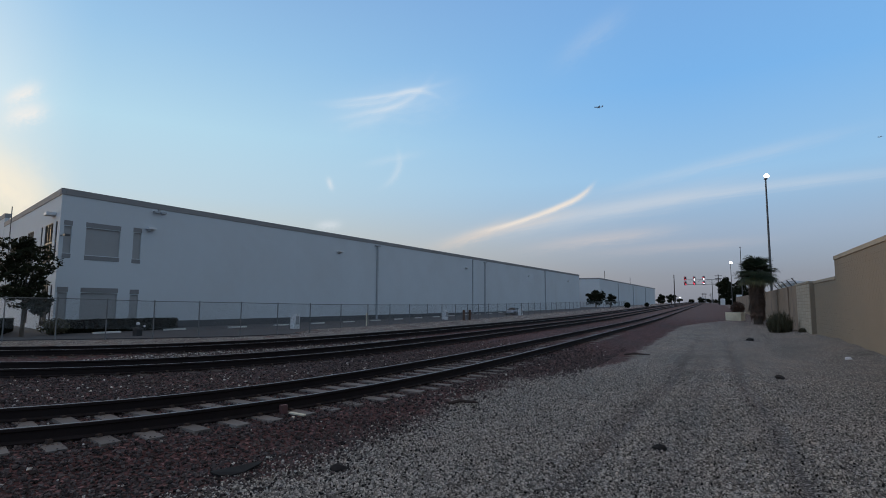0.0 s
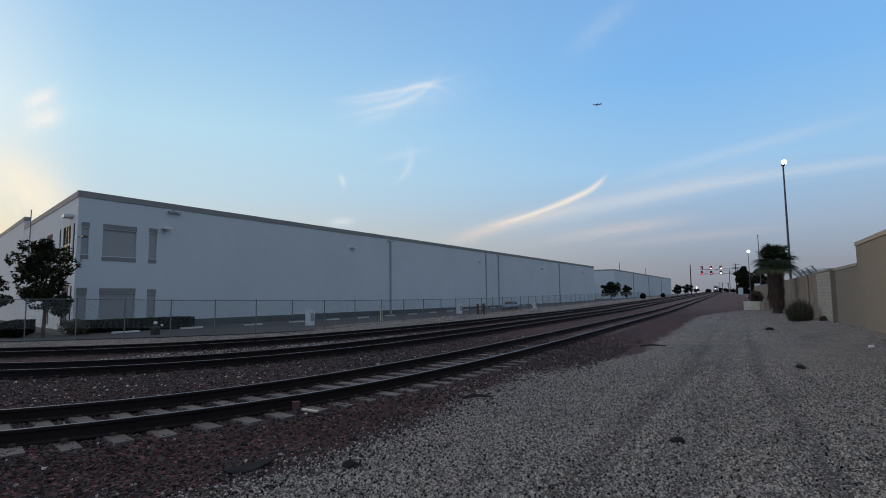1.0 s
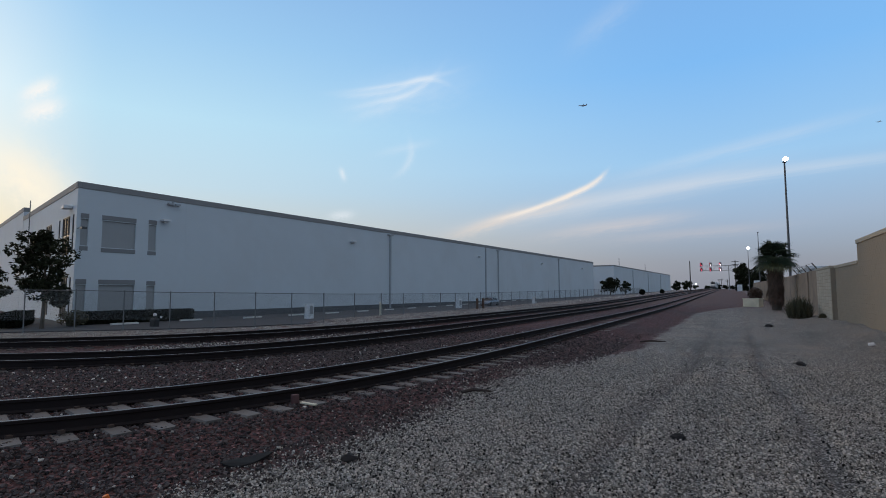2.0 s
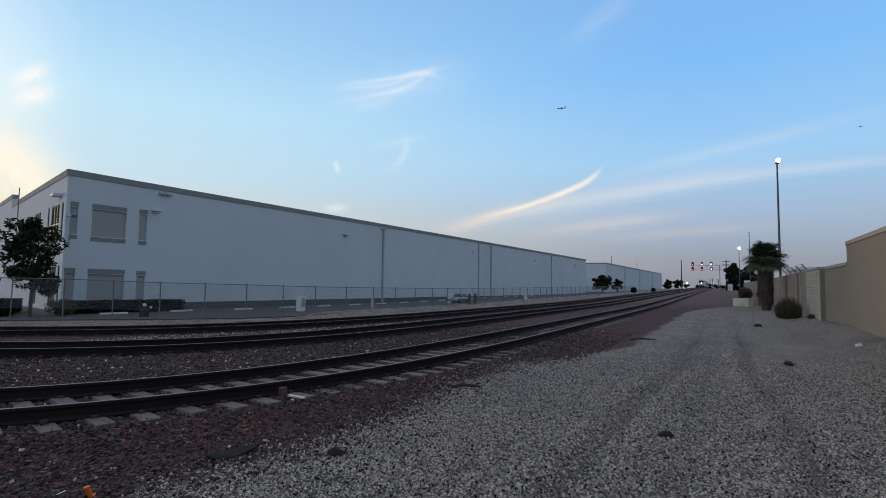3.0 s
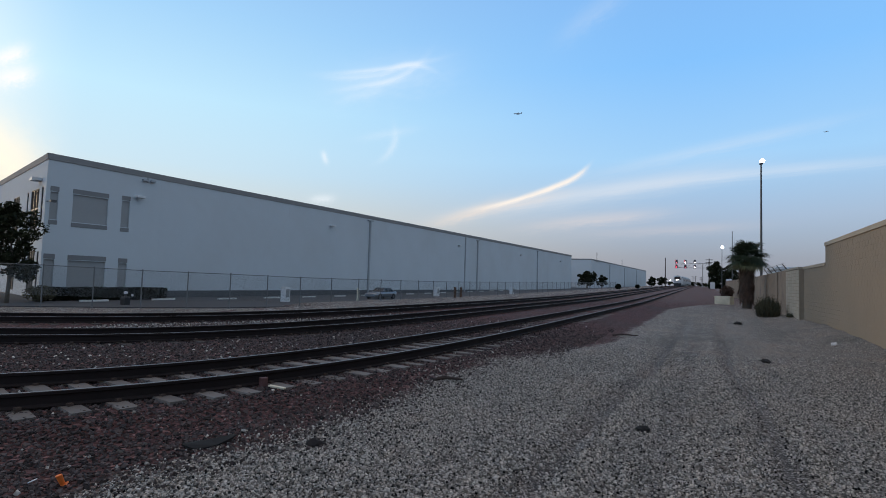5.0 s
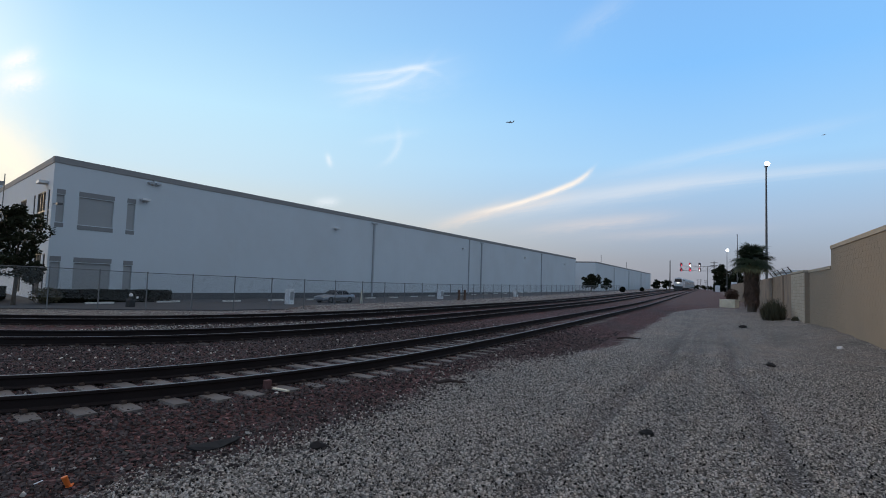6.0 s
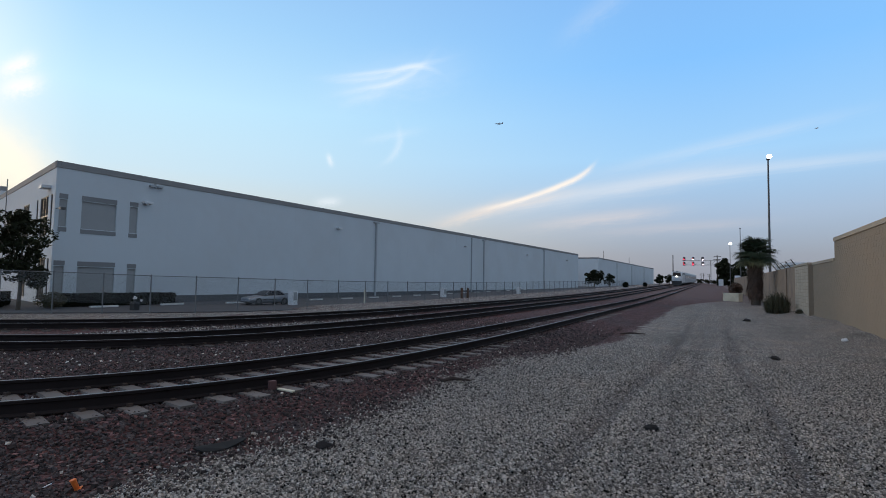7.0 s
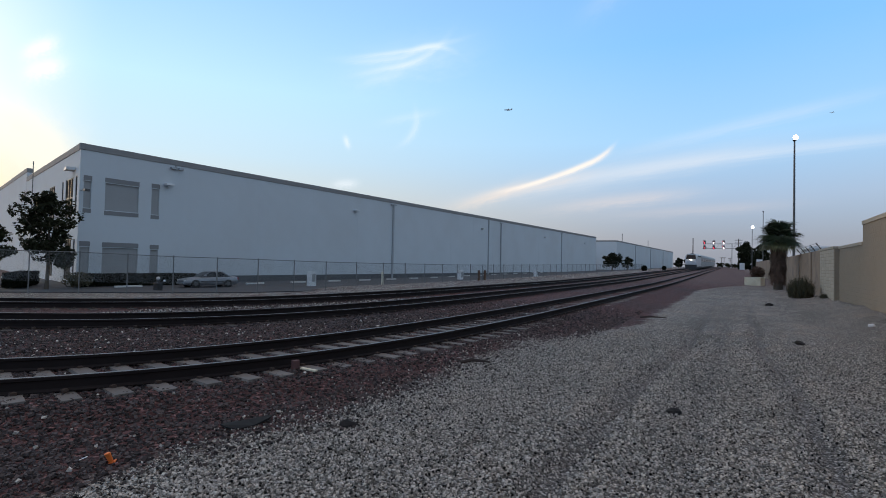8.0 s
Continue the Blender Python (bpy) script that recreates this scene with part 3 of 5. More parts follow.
def build_track(track, ties, label):
    root = empty("railway_track")
    tagged(root, label, "railway track", "parallel tracks", "structure")
    for off in (0.0, GAUGE):
        bm = bmesh.new()
        rings = []
        for p, n in line_points(track, off):
            rings.append([bm.verts.new((p.x + n.x * a, p.y + n.y * a, b + grade(p.y))) for a, b in PROFILE])
        m = len(PROFILE)
        for r0, r1 in zip(rings, rings[1:]):
            for j in range(m):
                f = bm.faces.new((r0[j], r0[(j + 1) % m], r1[(j + 1) % m], r1[j]))
                f.material_index = 1 if j == 7 else 0
        bm.faces.new(rings[0])
        bm.faces.new(rings[-1][::-1])
        part("rail", bm, [M_RAIL, M_RAILHEAD], root, "rusty steel rail with a bright worn head")
    bm = bmesh.new()
    loft(bm, [[(x, sy * w, z) for sy, w, z in ((-1, 0.14, -0.10), (1, 0.14, -0.10), (1, 0.105, 0.0), (-1, 0.105, 0.0))] for x in (-1.29, -0.45, 0.45, 1.29)])
    bmesh.ops.bevel(bm, geom=[e for e in bm.edges if e.is_boundary or abs(e.calc_face_angle(0)) > 0.6], offset=0.012, segments=1, affect="EDGES")
    mesh = bpy.data.meshes.new("tie")
    bmesh.ops.recalc_face_normals(bm, faces=bm.faces[:])
    bm.to_mesh(mesh)
    bm.free()
    mesh.materials.append(M_CONCRETE if track == "near" else M_TIEDARK)
    y = TRACKS[track][3]
    rng = random.Random(len(track))
    count = 0
    while count < ties:
        s = rail_slope(track, y)
        t = Vector((s, 1.0)).normalized()
        n = Vector((-t.y, t.x))
        c = Vector((rail_x(track, y), y)) + n * GAUGE / 2
        ob = new("tie", mesh)
        ob.parent = root
        ob.matrix_basis = pose(c.x + rng.uniform(-.02, .02), c.y, (-0.182 if track == "near" else -0.205) - 0.03 * smooth(10, 17, y) + rng.uniform(-.014, .004), rng.uniform(-1, 1), rng.uniform(-.4, .4), 0.45 * math.degrees(math.atan2(-n.y, -n.x)) + rng.uniform(-1.2, 1.2))
        y += 0.54 * t.y
        count += 1
    # the rest, far off, in one piece, and the clips that hold the rails
    bm = bmesh.new()
    while y < 220:
        x = rail_x(track, y) - GAUGE / 2
        box(bm, x - 1.29, x + 1.29, y - 0.12, y + 0.12, grade(y) - 0.32, grade(y) - 0.222)
        y += 0.62
    far = part("far_ties", bm, M_TIEDARK, root)
    tagged(far, kind="stuff")
    bm = bmesh.new()
    y = TRACKS[track][3]
    for i in range(min(ties, 70)):
        s = rail_slope(track, y)
        t = Vector((s, 1.0)).normalized()
        n = Vector((-t.y, t.x))
        ang = 0.45 * math.atan2(-n.y, -n.x)
        mid, ax = Vector((rail_x(track, y), y)) + n * GAUGE / 2, Vector((math.cos(ang), math.sin(ang)))
        reach = GAUGE / 2 / max(0.5, -n.dot(ax))
        for off in (-reach, reach):
            for sd in (-0.09, 0.09):
                c = mid + ax * (off + sd)
                box(bm, c.x - 0.03, c.x + 0.03, c.y - 0.03, c.y + 0.03, -0.19, -0.15)
        y += 0.54 * t.y
    tagged(part("rail_clips", bm, M_CLIP, root), kind="stuff")


build_track("near", 70, "near railway track of rusty rails on pale concrete ties")
build_track("middle", 60, "middle railway track of rusty rails on ties in ballast")
build_track("far", 50, "far railway track of rusty rails beside the fence strip")

# ---- the white warehouse ----


def wall_light(root, x, z):
    bm = bmesh.new()
    box(bm, x - 0.34, x + 0.34, -0.52, -0.003, z - 0.10, z + 0.08, 0.03)
    box(bm, x - 0.10, x + 0.10, -0.25, -0.003, z - 0.22, z - 0.10)
    part("wall_light", bm, M_LAMPBODY, root, "pale grey box wall light")


def downspout(root, x, top, base):
    bm = bmesh.new()
    box(bm, x - 0.11, x + 0.11, -0.20, -0.003, base, top)
    part("downspout", bm, M_PIPE, root, "grey painted downspout")
    bm = bmesh.new()
    box(bm, x - 0.55, x + 0.55, -0.24, -0.003, top, top + 0.16)
    part("leader_head", bm, M_PIPE, root)


def blind_window(root, x0, x1, z0, z1, band=0.34, low=True):
    w = empty("window")
    w.parent = root
    bm = bmesh.new()
    box(bm, x0, x1, 0.10, 0.16, z0, z1)
    part("pane", bm, M_PANEL, w, "blank grey infill panel")
    bm = bmesh.new()
    box(bm, x0 - 0.02, x1 + 0.02, -0.03, 0.098, z1 - band, z1 + 0.01, 0.01)
    part("lintel_band", bm, M_PANELDARK, w)
    bm = bmesh.new()
    box(bm, x0 - 0.02, x1 + 0.02, -0.02, 0.098, z1 - band - 0.05, z1 - band - 0.004)
    part("trim_strip", bm, M_STUCCO, w)
    if low:
        bm = bmesh.new()
        box(bm, x0 - 0.02, x1 + 0.02, -0.03, 0.098, z0 - 0.01, z0 + band * 0.9, 0.01)
        part("sill_band", bm, M_PANELDARK, w)
        bm = bmesh.new()
        box(bm, x0 - 0.02, x1 + 0.02, -0.02, 0.098, z0 + band * 0.9 + 0.004, z0 + band * 0.9 + 0.05)
        part("trim_strip", bm, M_STUCCO, w)


def build_warehouse():
    turn = 86.83
    root = empty("warehouse", pose(-41.95, 20.70, 0, 0, 0, turn))
    tagged(root, "long white two-storey warehouse with a grey parapet band", "warehouse", kind="structure")
    L, top, base, cap = 132.0, 9.15, -0.95, 9.62
    wins = [(0.28, 0.80, 4.55, 7.28), (1.76, 4.26, 4.50, 7.30), (5.28, 5.92, 4.48, 7.34), (0.15, 0.82, -0.75, 2.42), (1.70, 4.34, -0.75, 2.40), (5.30, 5.98, -0.75, 2.34)]
    bm = bmesh.new()
    wall_with_holes(bm, L, -0.22, top, wins[:3] + [(a, b, -0.22, d) for a, b, c, d in wins[3:]], 0.12)
    part("front_wall", bm, M_STUCCO, root)
    # panel joints of the tilt-up wall
    bm = bmesh.new()
    for i in range(1, 18):
        x = 7.3 * i + 1.2
        if x < L - 1:
            box(bm, x - 0.012, x + 0.012, -0.004, 0.02, -0.22, top)
    part("panel_joints", bm, M_STUCCO, root)
    bm = bmesh.new()
    box(bm, -0.02, L + 0.02, -0.05, 0.30, top, cap, 0.02)
    part("parapet", bm, M_TRIM, root, "grey painted parapet band")
    bm = bmesh.new()
    box(bm, 6.1, L + 0.02, -0.04, 0.2, base, -0.22)
    part("dado", bm, M_DADO, root, "dark grey painted wall base")
    bm = bmesh.new()
    box(bm, 0.0, 6.09, 0.13, 0.2, base, -0.22)
    part("lower_wall", bm, M_STUCCO, root)
    for i, (a, b, c, d) in enumerate(wins):
        blind_window(root, a, b, max(c, -0.75), d, low=i < 3)
    # side wall, which runs back from the corner at a slant
    side = empty("side_wall")
    side.parent = root
    side.matrix_basis = pose(0, 0, 0, 0, 0, 77.2)
    bm = bmesh.new()
    openings = [(0.9, 1.5, -0.5, 2.6), (2.2, 4.6, -0.5, 2.6), (0.8, 1.4, 4.3, 7.3), (2.2, 5.0, 4.3, 7.3), (5.9, 6.5, 4.3, 7.3), (9.5, 12.2, 4.3, 7.3), (9.5, 12.2, -0.5, 2.6), (15.5, 16.6, 4.3, 7.3), (18.0, 21.0, 4.3, 7.3), (26, 29, 4.3, 7.3)]
    wall_with_holes(bm, 26.0, base, top, [o for o in openings if o[1] < 26], -0.15)
    part("wall_face", bm, M_STUCCO, side)
    for a, b, c, d in openings:
        if b > 26:
            continue
        bm = bmesh.new()
        box(bm, a, b, -0.14, -0.10, c, d)
        part("glass", bm, M_WARM, side, "window glass with the sunset's reflection in its colour")
        bm = bmesh.new()
        n = 3 if b - a > 1.5 else 1
        for j in range(n + 1):
            x = a + (b - a) * j / n
            box(bm, x - 0.05, x + 0.05, -0.098, -0.03, c, d)
        for z in (c, (c + d) / 2, d):
            box(bm, a, b, -0.099, -0.04, z - 0.05, z + 0.05)
        part("window_frame", bm, M_METALDARK, side)
    bm = bmesh.new()
    box(bm, 0.0, 26.0, -0.30, 0.05, top, cap, 0.02)
    part("side_parapet", bm, M_TRIM, side)
    bm = bmesh.new()
    box(bm, 26.0, 60.0, -0.4, 0.02, base, top + 1.0)
    part("rear_wing_wall", bm, M_STUCCO, side)
    bm = bmesh.new()
    box(bm, 26.0, 60.0, -0.45, 0.06, top + 1.0, cap + 1.0)
    part("rear_parapet", bm, M_TRIM, side)
    bm = bmesh.new()
    box(bm, 1.5, 2.5, 0.003, 0.6, 7.75, 7.98, 0.03)
    part("side_lamp", bm, M_LAMPBODY, side)
    bm = bmesh.new()
    tube(bm, [(20.0, 0.25, 3.0), (20.0, 0.25, 10.6)], 0.045)
    box(bm, 19.95, 20.05, 0.0, 0.25, 6.0, 6.1)
    part("antenna_mast", bm, M_GALV, side)
    # roof, back and far end
    bm = bmesh.new()
    f = [(0.3, 0.5), (L - 0.05, 0.30), (L - 0.05, 70), (16.5, 70)]
    bm.faces.new([bm.verts.new((x, y, top - 0.4)) for x, y in f])
    part("roof", bm, M_TRIM, root)
    bm = bmesh.new()
    box(bm, L - 0.3, L, 0.31, 70, base, top)
    part("end_wall", bm, M_STUCCO, root)
    bm = bmesh.new()
    box(bm, 14, L, 70.0, 70.3, base, top)
    part("back_wall", bm, M_STUCCO, root)
    for x, z in ((6.55, 7.42), (29.9, 7.50), (62.6, 7.45), (92.0, 7.45), (121.0, 7.4)):
        wall_light(root, x, z)
    bm = bmesh.new()
    box(bm, 6.75, 7.15, -0.30, -0.003, 8.80, 8.95)
    box(bm, 7.4, 7.8, -0.30, -0.003, 8.80, 8.95)
    box(bm, 7.2, 7.32, -0.10, -0.003, 8.75, 9.14)
    part("overflow_scupper", bm, M_PIPE, root)
    bm = bmesh.new()
    tube(bm, [(0.1, -0.003, 6.15), (0.1, -0.6, 6.15)], 0.04)
    box(bm, 0.0, 0.35, -0.85, -0.55, 6.05, 6.22, 0.03)
    part("camera_bracket", bm, M_METALDARK, root)
    for x in (37.4, 70.1, 103.0):
        downspout(root, x, 8.85, -0.9)
    bm = bmesh.new()
    box(bm, 65.0, 65.18, -0.18, -0.003, -0.9, 9.1)
    part("conduit", bm, M_PIPE, root)


build_warehouse()


def build_second_warehouse():
    root = empty("warehouse", pose(-32.95, 173.3, 0, 0, 0, 88.2))
    tagged(root, "second white warehouse farther down the line", "warehouse", kind="structure")
    L, top, base = 130.5, 9.2, -0.95
    bm = bmesh.new()
    box(bm, 0, L, 0, 55, -0.2, top)
    part("wall", bm, M_STUCCO, root)
    bm = bmesh.new()
    box(bm, -0.05, L + 0.05, -0.05, 55.05, top, 9.62)
    part("parapet", bm, M_TRIM, root)
    bm = bmesh.new()
    box(bm, -0.02, L + 0.02, -0.04, 55, base, -0.2)
    part("dado", bm, M_DADO, root)
    for x in (30.0, 62.0, 96.0):
        bm = bmesh.new()
        box(bm, x - 0.15, x + 0.15, -0.22, -0.003, -0.18, 8.8)
        part("downspout", bm, M_PIPE, root)
    for x in (22.0, 74.0):
        bm = bmesh.new()
        tube(bm, [(x, 3, 9.5), (x, 3, 13.0)], 0.10)
        part("roof_mast", bm, M_GALV, root)


build_second_warehouse()


# ---- fence ----
def build_fence():
    root = empty("chain_link_fence")
    tagged(root, "chain-link fence with a top rail along the service road", "fence", kind="structure")
    bmp = bmesh.new()
    tube(bmp, [(0, 0, -0.75), (0, 0, 1.78)], 0.035, 8)
    ball(bmp, (0, 0, 1.80), 0.045, sub=1)
    post = bpy.data.meshes.new("post")
    bmp.to_mesh(post)
    bmp.free()
    post.materials.append(M_GALV)
    pts = []
    for t in [1.18 + 2.517 * i for i in range(11)] + [29.45 + 3.13 * i for i in range(46)]:
        x, y = fence_line(t)
        z = -0.52 + float(np.interp(x, (-38, -34, -30.6, -27.8, -26, -25), (0.40, 0.35, 0.21, 0.15, 0.06, 0.0))) + grade(y)
        pts.append((x, y, z))
        ob = new("post", post)
        ob.parent = root
        ob.matrix_basis = pose(x, y, z)
    bm = bmesh.new()
    tube(bm, [(x, y, z + 1.76) for x, y, z in pts], 0.024, 6)
    part("top_rail", bm, M_GALV, root)
    bm = bmesh.new()
    uv = bm.loops.layers.uv.new("uv")
    s = 0.0
    for (xa, ya, za), (xb, yb, zb) in zip(pts, pts[1:]):
        l = math.hypot(xb - xa, yb - ya)
        f = bm.faces.new([bm.verts.new(p) for p in ((xa, ya, za + 0.03), (xb, yb, zb + 0.03), (xb, yb, zb + 1.75), (xa, ya, za + 1.75))])
        for lp, c in zip(f.loops, ((s, 0), (s + l, 0), (s + l, 1.72), (s, 1.72))):
            lp[uv].uv = c
        s += l
    part("wire_mesh", bm, M_WIRE, root, "thin galvanised diamond wire")


build_fence()


# ---- block wall on the yard side ----
def build_block_wall():
    root = empty("block_wall")
    tagged(root, "tall tan concrete block wall with a stepped top", "wall", kind="structure")
    bm = bmesh.new()
    box(bm, 5.02, 5.21, -30.0, 29.96, -0.7, 3.60)
    box(bm, 5.02, 5.21, 29.97, 36.0, -0.7, 2.70)
    part("core", bm, M_MORTAR, root)
    bm = bmesh.new()
    box(bm, 4.98, 5.24, -30.0, 29.97, 3.605, 3.78, 0.01)
    part("cap", bm, M_CAP, root, "pale concrete cap course")
    bm = bmesh.new()
    box(bm, 4.98, 5.24, 29.98, 36.2, 2.705, 2.85, 0.01)
    part("cap", bm, M_CAP, root, "pale concrete cap course")
    # pale pilaster where the block stops
    pil = empty("pilaster")
    pil.parent = root
    bm = bmesh.new()
    box(bm, 4.83, 5.25, 36.22, 41.9, -0.7, 2.74)
    part("pilaster_core", bm, M_MORTAR, pil)
    m = block_mesh("pale_block", 0.03, 0.90, 0.185, M_BLOCKLIGHT)
    for r in range(17):
        for c in range(6):
            ob = new("block", m)
            ob.parent = pil
            ob.matrix_basis = pose(4.83, 36.70 + 0.92 * c + 0.0 * r, -0.58 + r * 0.2)
    bm = bmesh.new()
    box(bm, 4.76, 5.28, 36.21, 42.2, 2.745, 2.87, 0.01)
    part("pilaster_cap", bm, M_CAP, pil)
    return root


def block_mesh(name, t, l, h, mat):
    bm = bmesh.new()
    box(bm, -t, -0.001, -l / 2, l / 2, -h / 2, h / 2, 0.008)
    mesh = bpy.data.meshes.new(name)
    bm.to_mesh(mesh)
    bm.free()
    mesh.materials.append(mat)
    return mesh


def build_plaster_wall():
    root = empty("plaster_wall")
    tagged(root, "stained tan plaster wall beyond the block wall", "wall", kind="structure")
    bm = bmesh.new()
    box(bm, 5.0, 5.25, 42.25, 66.0, -0.7, 2.88, 0.01)
    part("wall_body", bm, M_PLASTER, root)
    for y in (48.0, 56.0):
        bm = bmesh.new()
        box(bm, 4.93, 4.997, y - 0.2, y + 0.2, -0.7, 2.86)
        part("rib", bm, M_PLASTER, root)
    bm = bmesh.new()
    loft(bm, [[(x, y, -0.7), (x + 0.25, y, -0.7), (x + 0.25, y, 2.88), (x, y, 2.88)] for x, y in ((5.0, 66.02), (3.6, 121.0))])
    part("far_wall", bm, M_PLASTER, root)
    wire = empty("barbed_wire_arms")
    tagged(wire, "rusty barbed wire arms above the plaster wall", "barbed wire")
    for i in range(5):
        y = 43.6 + i * 3.2
        bm = bmesh.new()
        tube(bm, [(5.12, y, 2.88), (4.80, y + 0.1, 3.35)], 0.035, 6)
        part("arm", bm, M_WOODDARK, wire)
    for j in range(3):
        bm = bmesh.new()
        f = 0.3 + 0.33 * j
        tube(bm, [(5.12 - 0.32 * f, 43.0, 2.88 + 0.47 * f), (5.12 - 0.32 * f, 58.0, 2.88 + 0.47 * f)], 0.012, 5)
        part("wire", bm, M_GALV, wire)


wall_root = build_block_wall()
build_plaster_wall()


# ---- plants ----
def leaf_cloud(bm, centre, radius, count, size, rng, squash=0.8):
    for _ in range(count):
        d = Vector((rng.gauss(0, 1), rng.gauss(0, 1), rng.gauss(0, 1))).normalized()
        r = radius * rng.uniform(0.35, 1.0) ** 0.6
        p = Vector(centre) + Vector((d.x * r, d.y * r, d.z * r * squash))
        a = Vector((rng.gauss(0, 1), rng.gauss(0, 1), rng.gauss(0, 0.7))).normalized()
        b = a.cross(Vector((rng.gauss(0, 1), rng.gauss(0, 1), rng.gauss(0, 1)))).normalized()
        s = size * rng.uniform(0.6, 1.3)
        bm.faces.new([bm.verts.new(q) for q in (p - a * s, p + b * s * 0.45, p + a * s, p - b * s * 0.45)])


def tree(x, y, z, height, spread, seed, label, clumps=26, leaves=110, leaf=0.13, trunk=0.11, mat=None, bare=0.3):
    rng = random.Random(seed)
    root = empty("tree", pose(x, y, z + grade(y)))
    tagged(root, label, "tree")
    bm = bmesh.new()
    fork = height * bare
    tube(bm, [(0, 0, -0.1), (0.03, 0.02, fork * 0.5), (0.0, 0.05, fork), (0.05, 0.0, height * 0.7)], [trunk * 1.25, trunk, trunk * 0.85, trunk * 0.3], 8)
    tips = []
    for i in range(9):
        a = i * 2.4 + rng.uniform(-.4, .4)
        r = spread * rng.uniform(0.45, 0.85)
        zt = fork + (height - fork) * rng.uniform(0.25, 0.9)
        tip = (r * math.cos(a), r * math.sin(a), zt)
        tube(bm, [(0, 0, fork * rng.uniform(0.8, 1.2)), (tip[0] * 0.45, tip[1] * 0.45, fork + (zt - fork) * 0.6), tip], [trunk * 0.5, trunk * 0.3, trunk * 0.08], 6)
        tips.append(tip)
    part("trunk", bm, M_BARK, root)
    bm = bmesh.new()
    for i in range(clumps):
        if i < len(tips):
            c = tips[i]
        else:
            a, f = rng.uniform(0, 6.28), rng.uniform(0.02, 1.0)
            r = spread * math.sin(math.pi * min(0.97, f * 0.8 + 0.22)) * rng.uniform(0.2, 0.95)
            c = (r * math.cos(a), r * math.sin(a), fork * 0.85 + (height - fork * 0.85) * f)
        leaf_cloud(bm, c, spread * rng.uniform(0.20, 0.36), leaves, leaf, rng)
    part("crown", bm, mat or M_LEAF, root)
    return root


def shrub(name, x, y, z, sx, sy, sz, seed, label, mat, count=1500, leaf=0.09):
    rng = random.Random(seed)
    root = empty(name, pose(x, y, z + grade(y)))
    tagged(root, label, name.replace("_", " "))
    bm = bmesh.new()
    for i in range(7):
        a = i * 0.9
        tube(bm, [(0.1 * math.cos(a), 0.1 * math.sin(a), -0.1), (sx * 0.35 * math.cos(a), sy * 0.35 * math.sin(a), sz * 0.7)], [0.03, 0.01], 5)
    part("stems", bm, M_BARK, root)
    bm = bmesh.new()
    for _ in range(count):
        d = Vector((rng.gauss(0, 1), rng.gauss(0, 1), rng.gauss(0, 1))).normalized() * rng.random() ** 0.45
        leaf_cloud(bm, (d.x * sx / 2, d.y * sy / 2, sz * 0.5 + d.z * sz * 0.5), 0.05, 1, leaf, rng)
    part("foliage", bm, mat, root)


def hedge(x, y, z, sx, sy, sz, turn, seed):
    rng = random.Random(seed)
    root = empty("hedge", pose(x, y, z + grade(y), 0, 0, turn))
    tagged(root, "dark clipped hedge against the warehouse base", "hedge")
    bm = bmesh.new()
    for i in range(int(sx * 2)):
        px = -sx / 2 + (i + 0.5) * 0.5
        tube(bm, [(px, 0, -0.05), (px + 0.05, 0.05, sz * 0.8)], [0.03, 0.012], 5)
    tagged(part("stems", bm, M_BARK, root), kind="stuff")
    bm = bmesh.new()
    for _ in range(int(sx * sy * sz * 1700)):
        p = (rng.uniform(-sx / 2, sx / 2), rng.uniform(-sy / 2, sy / 2), rng.uniform(0.02, sz) + 0.07 * math.sin(3 * rng.random()))
        leaf_cloud(bm, p, 0.05, 1, 0.085, rng)
    part("foliage", bm, M_HEDGE, root)


tree(-38.3, 17.2, -0.75, 6.1, 1.95, 3, "dark broad-leaved street tree beside the warehouse corner", clumps=44, leaves=120, leaf=0.14)
tree(-46.5, 17.0, -0.75, 4.6, 1.9, 5, "dark broad-leaved street tree behind the fence", clumps=30, leaves=90, leaf=0.14)
hedge(-39.6, 24.0, -0.9, 8.6, 1.1, 0.95, 84, 1)
hedge(-42.5, 17.6, -0.8, 6.5, 1.2, 0.9, 150, 2)
shrub("shrub", -38.8, 19.2, -0.8, 2.2, 1.8, 1.1, 8, "dry low shrub beneath the street tree", M_LEAFDRY, 900)
tree(-32.2, 163.0, -0.8, 4.9, 2.9, 11, "dark tree between the two warehouses", clumps=40, leaves=70, leaf=0.3, trunk=0.2)
tree(-28.2, 165.0, -0.8, 3.9, 1.7, 12, "dark tree in front of the second warehouse", clumps=22, leaves=60, leaf=0.26, trunk=0.15)
tree(-21.2, 247.0, -0.8, 4.4, 1.8, 13, "dark round tree beyond the second warehouse", clumps=34, leaves=60, leaf=0.35, trunk=0.2)
tree(-18.0, 262.0, -0.5, 4.4, 2.2, 14, "open-crowned tree near the line", clumps=20, leaves=50, leaf=0.35, trunk=0.2)
tree(3.7, 232.0, -0.4, 10.2, 3.5, 15, "large dark tree beside the line", clumps=60, leaves=90, leaf=0.45, trunk=0.35, bare=0.06)
tree(8.0, 215.0, -0.4, 8.6, 3.6, 16, "large dark tree behind the wall", clumps=34, leaves=80, leaf=0.45, trunk=0.3, bare=0.18)
for i, (x, y, h) in enumerate(((-9.0, 420, 9), (-5.0, 460, 10), (-0.5, 430, 8), (-18, 480, 9), (-28, 500, 10), (-38, 520, 9), (3.5, 400, 9))):
    tree(x, y, -0.6, h * 0.36, h * 0.24, 30 + i, "distant dark tree along the line", clumps=14, leaves=40, leaf=0.7, trunk=0.25, bare=0.2)
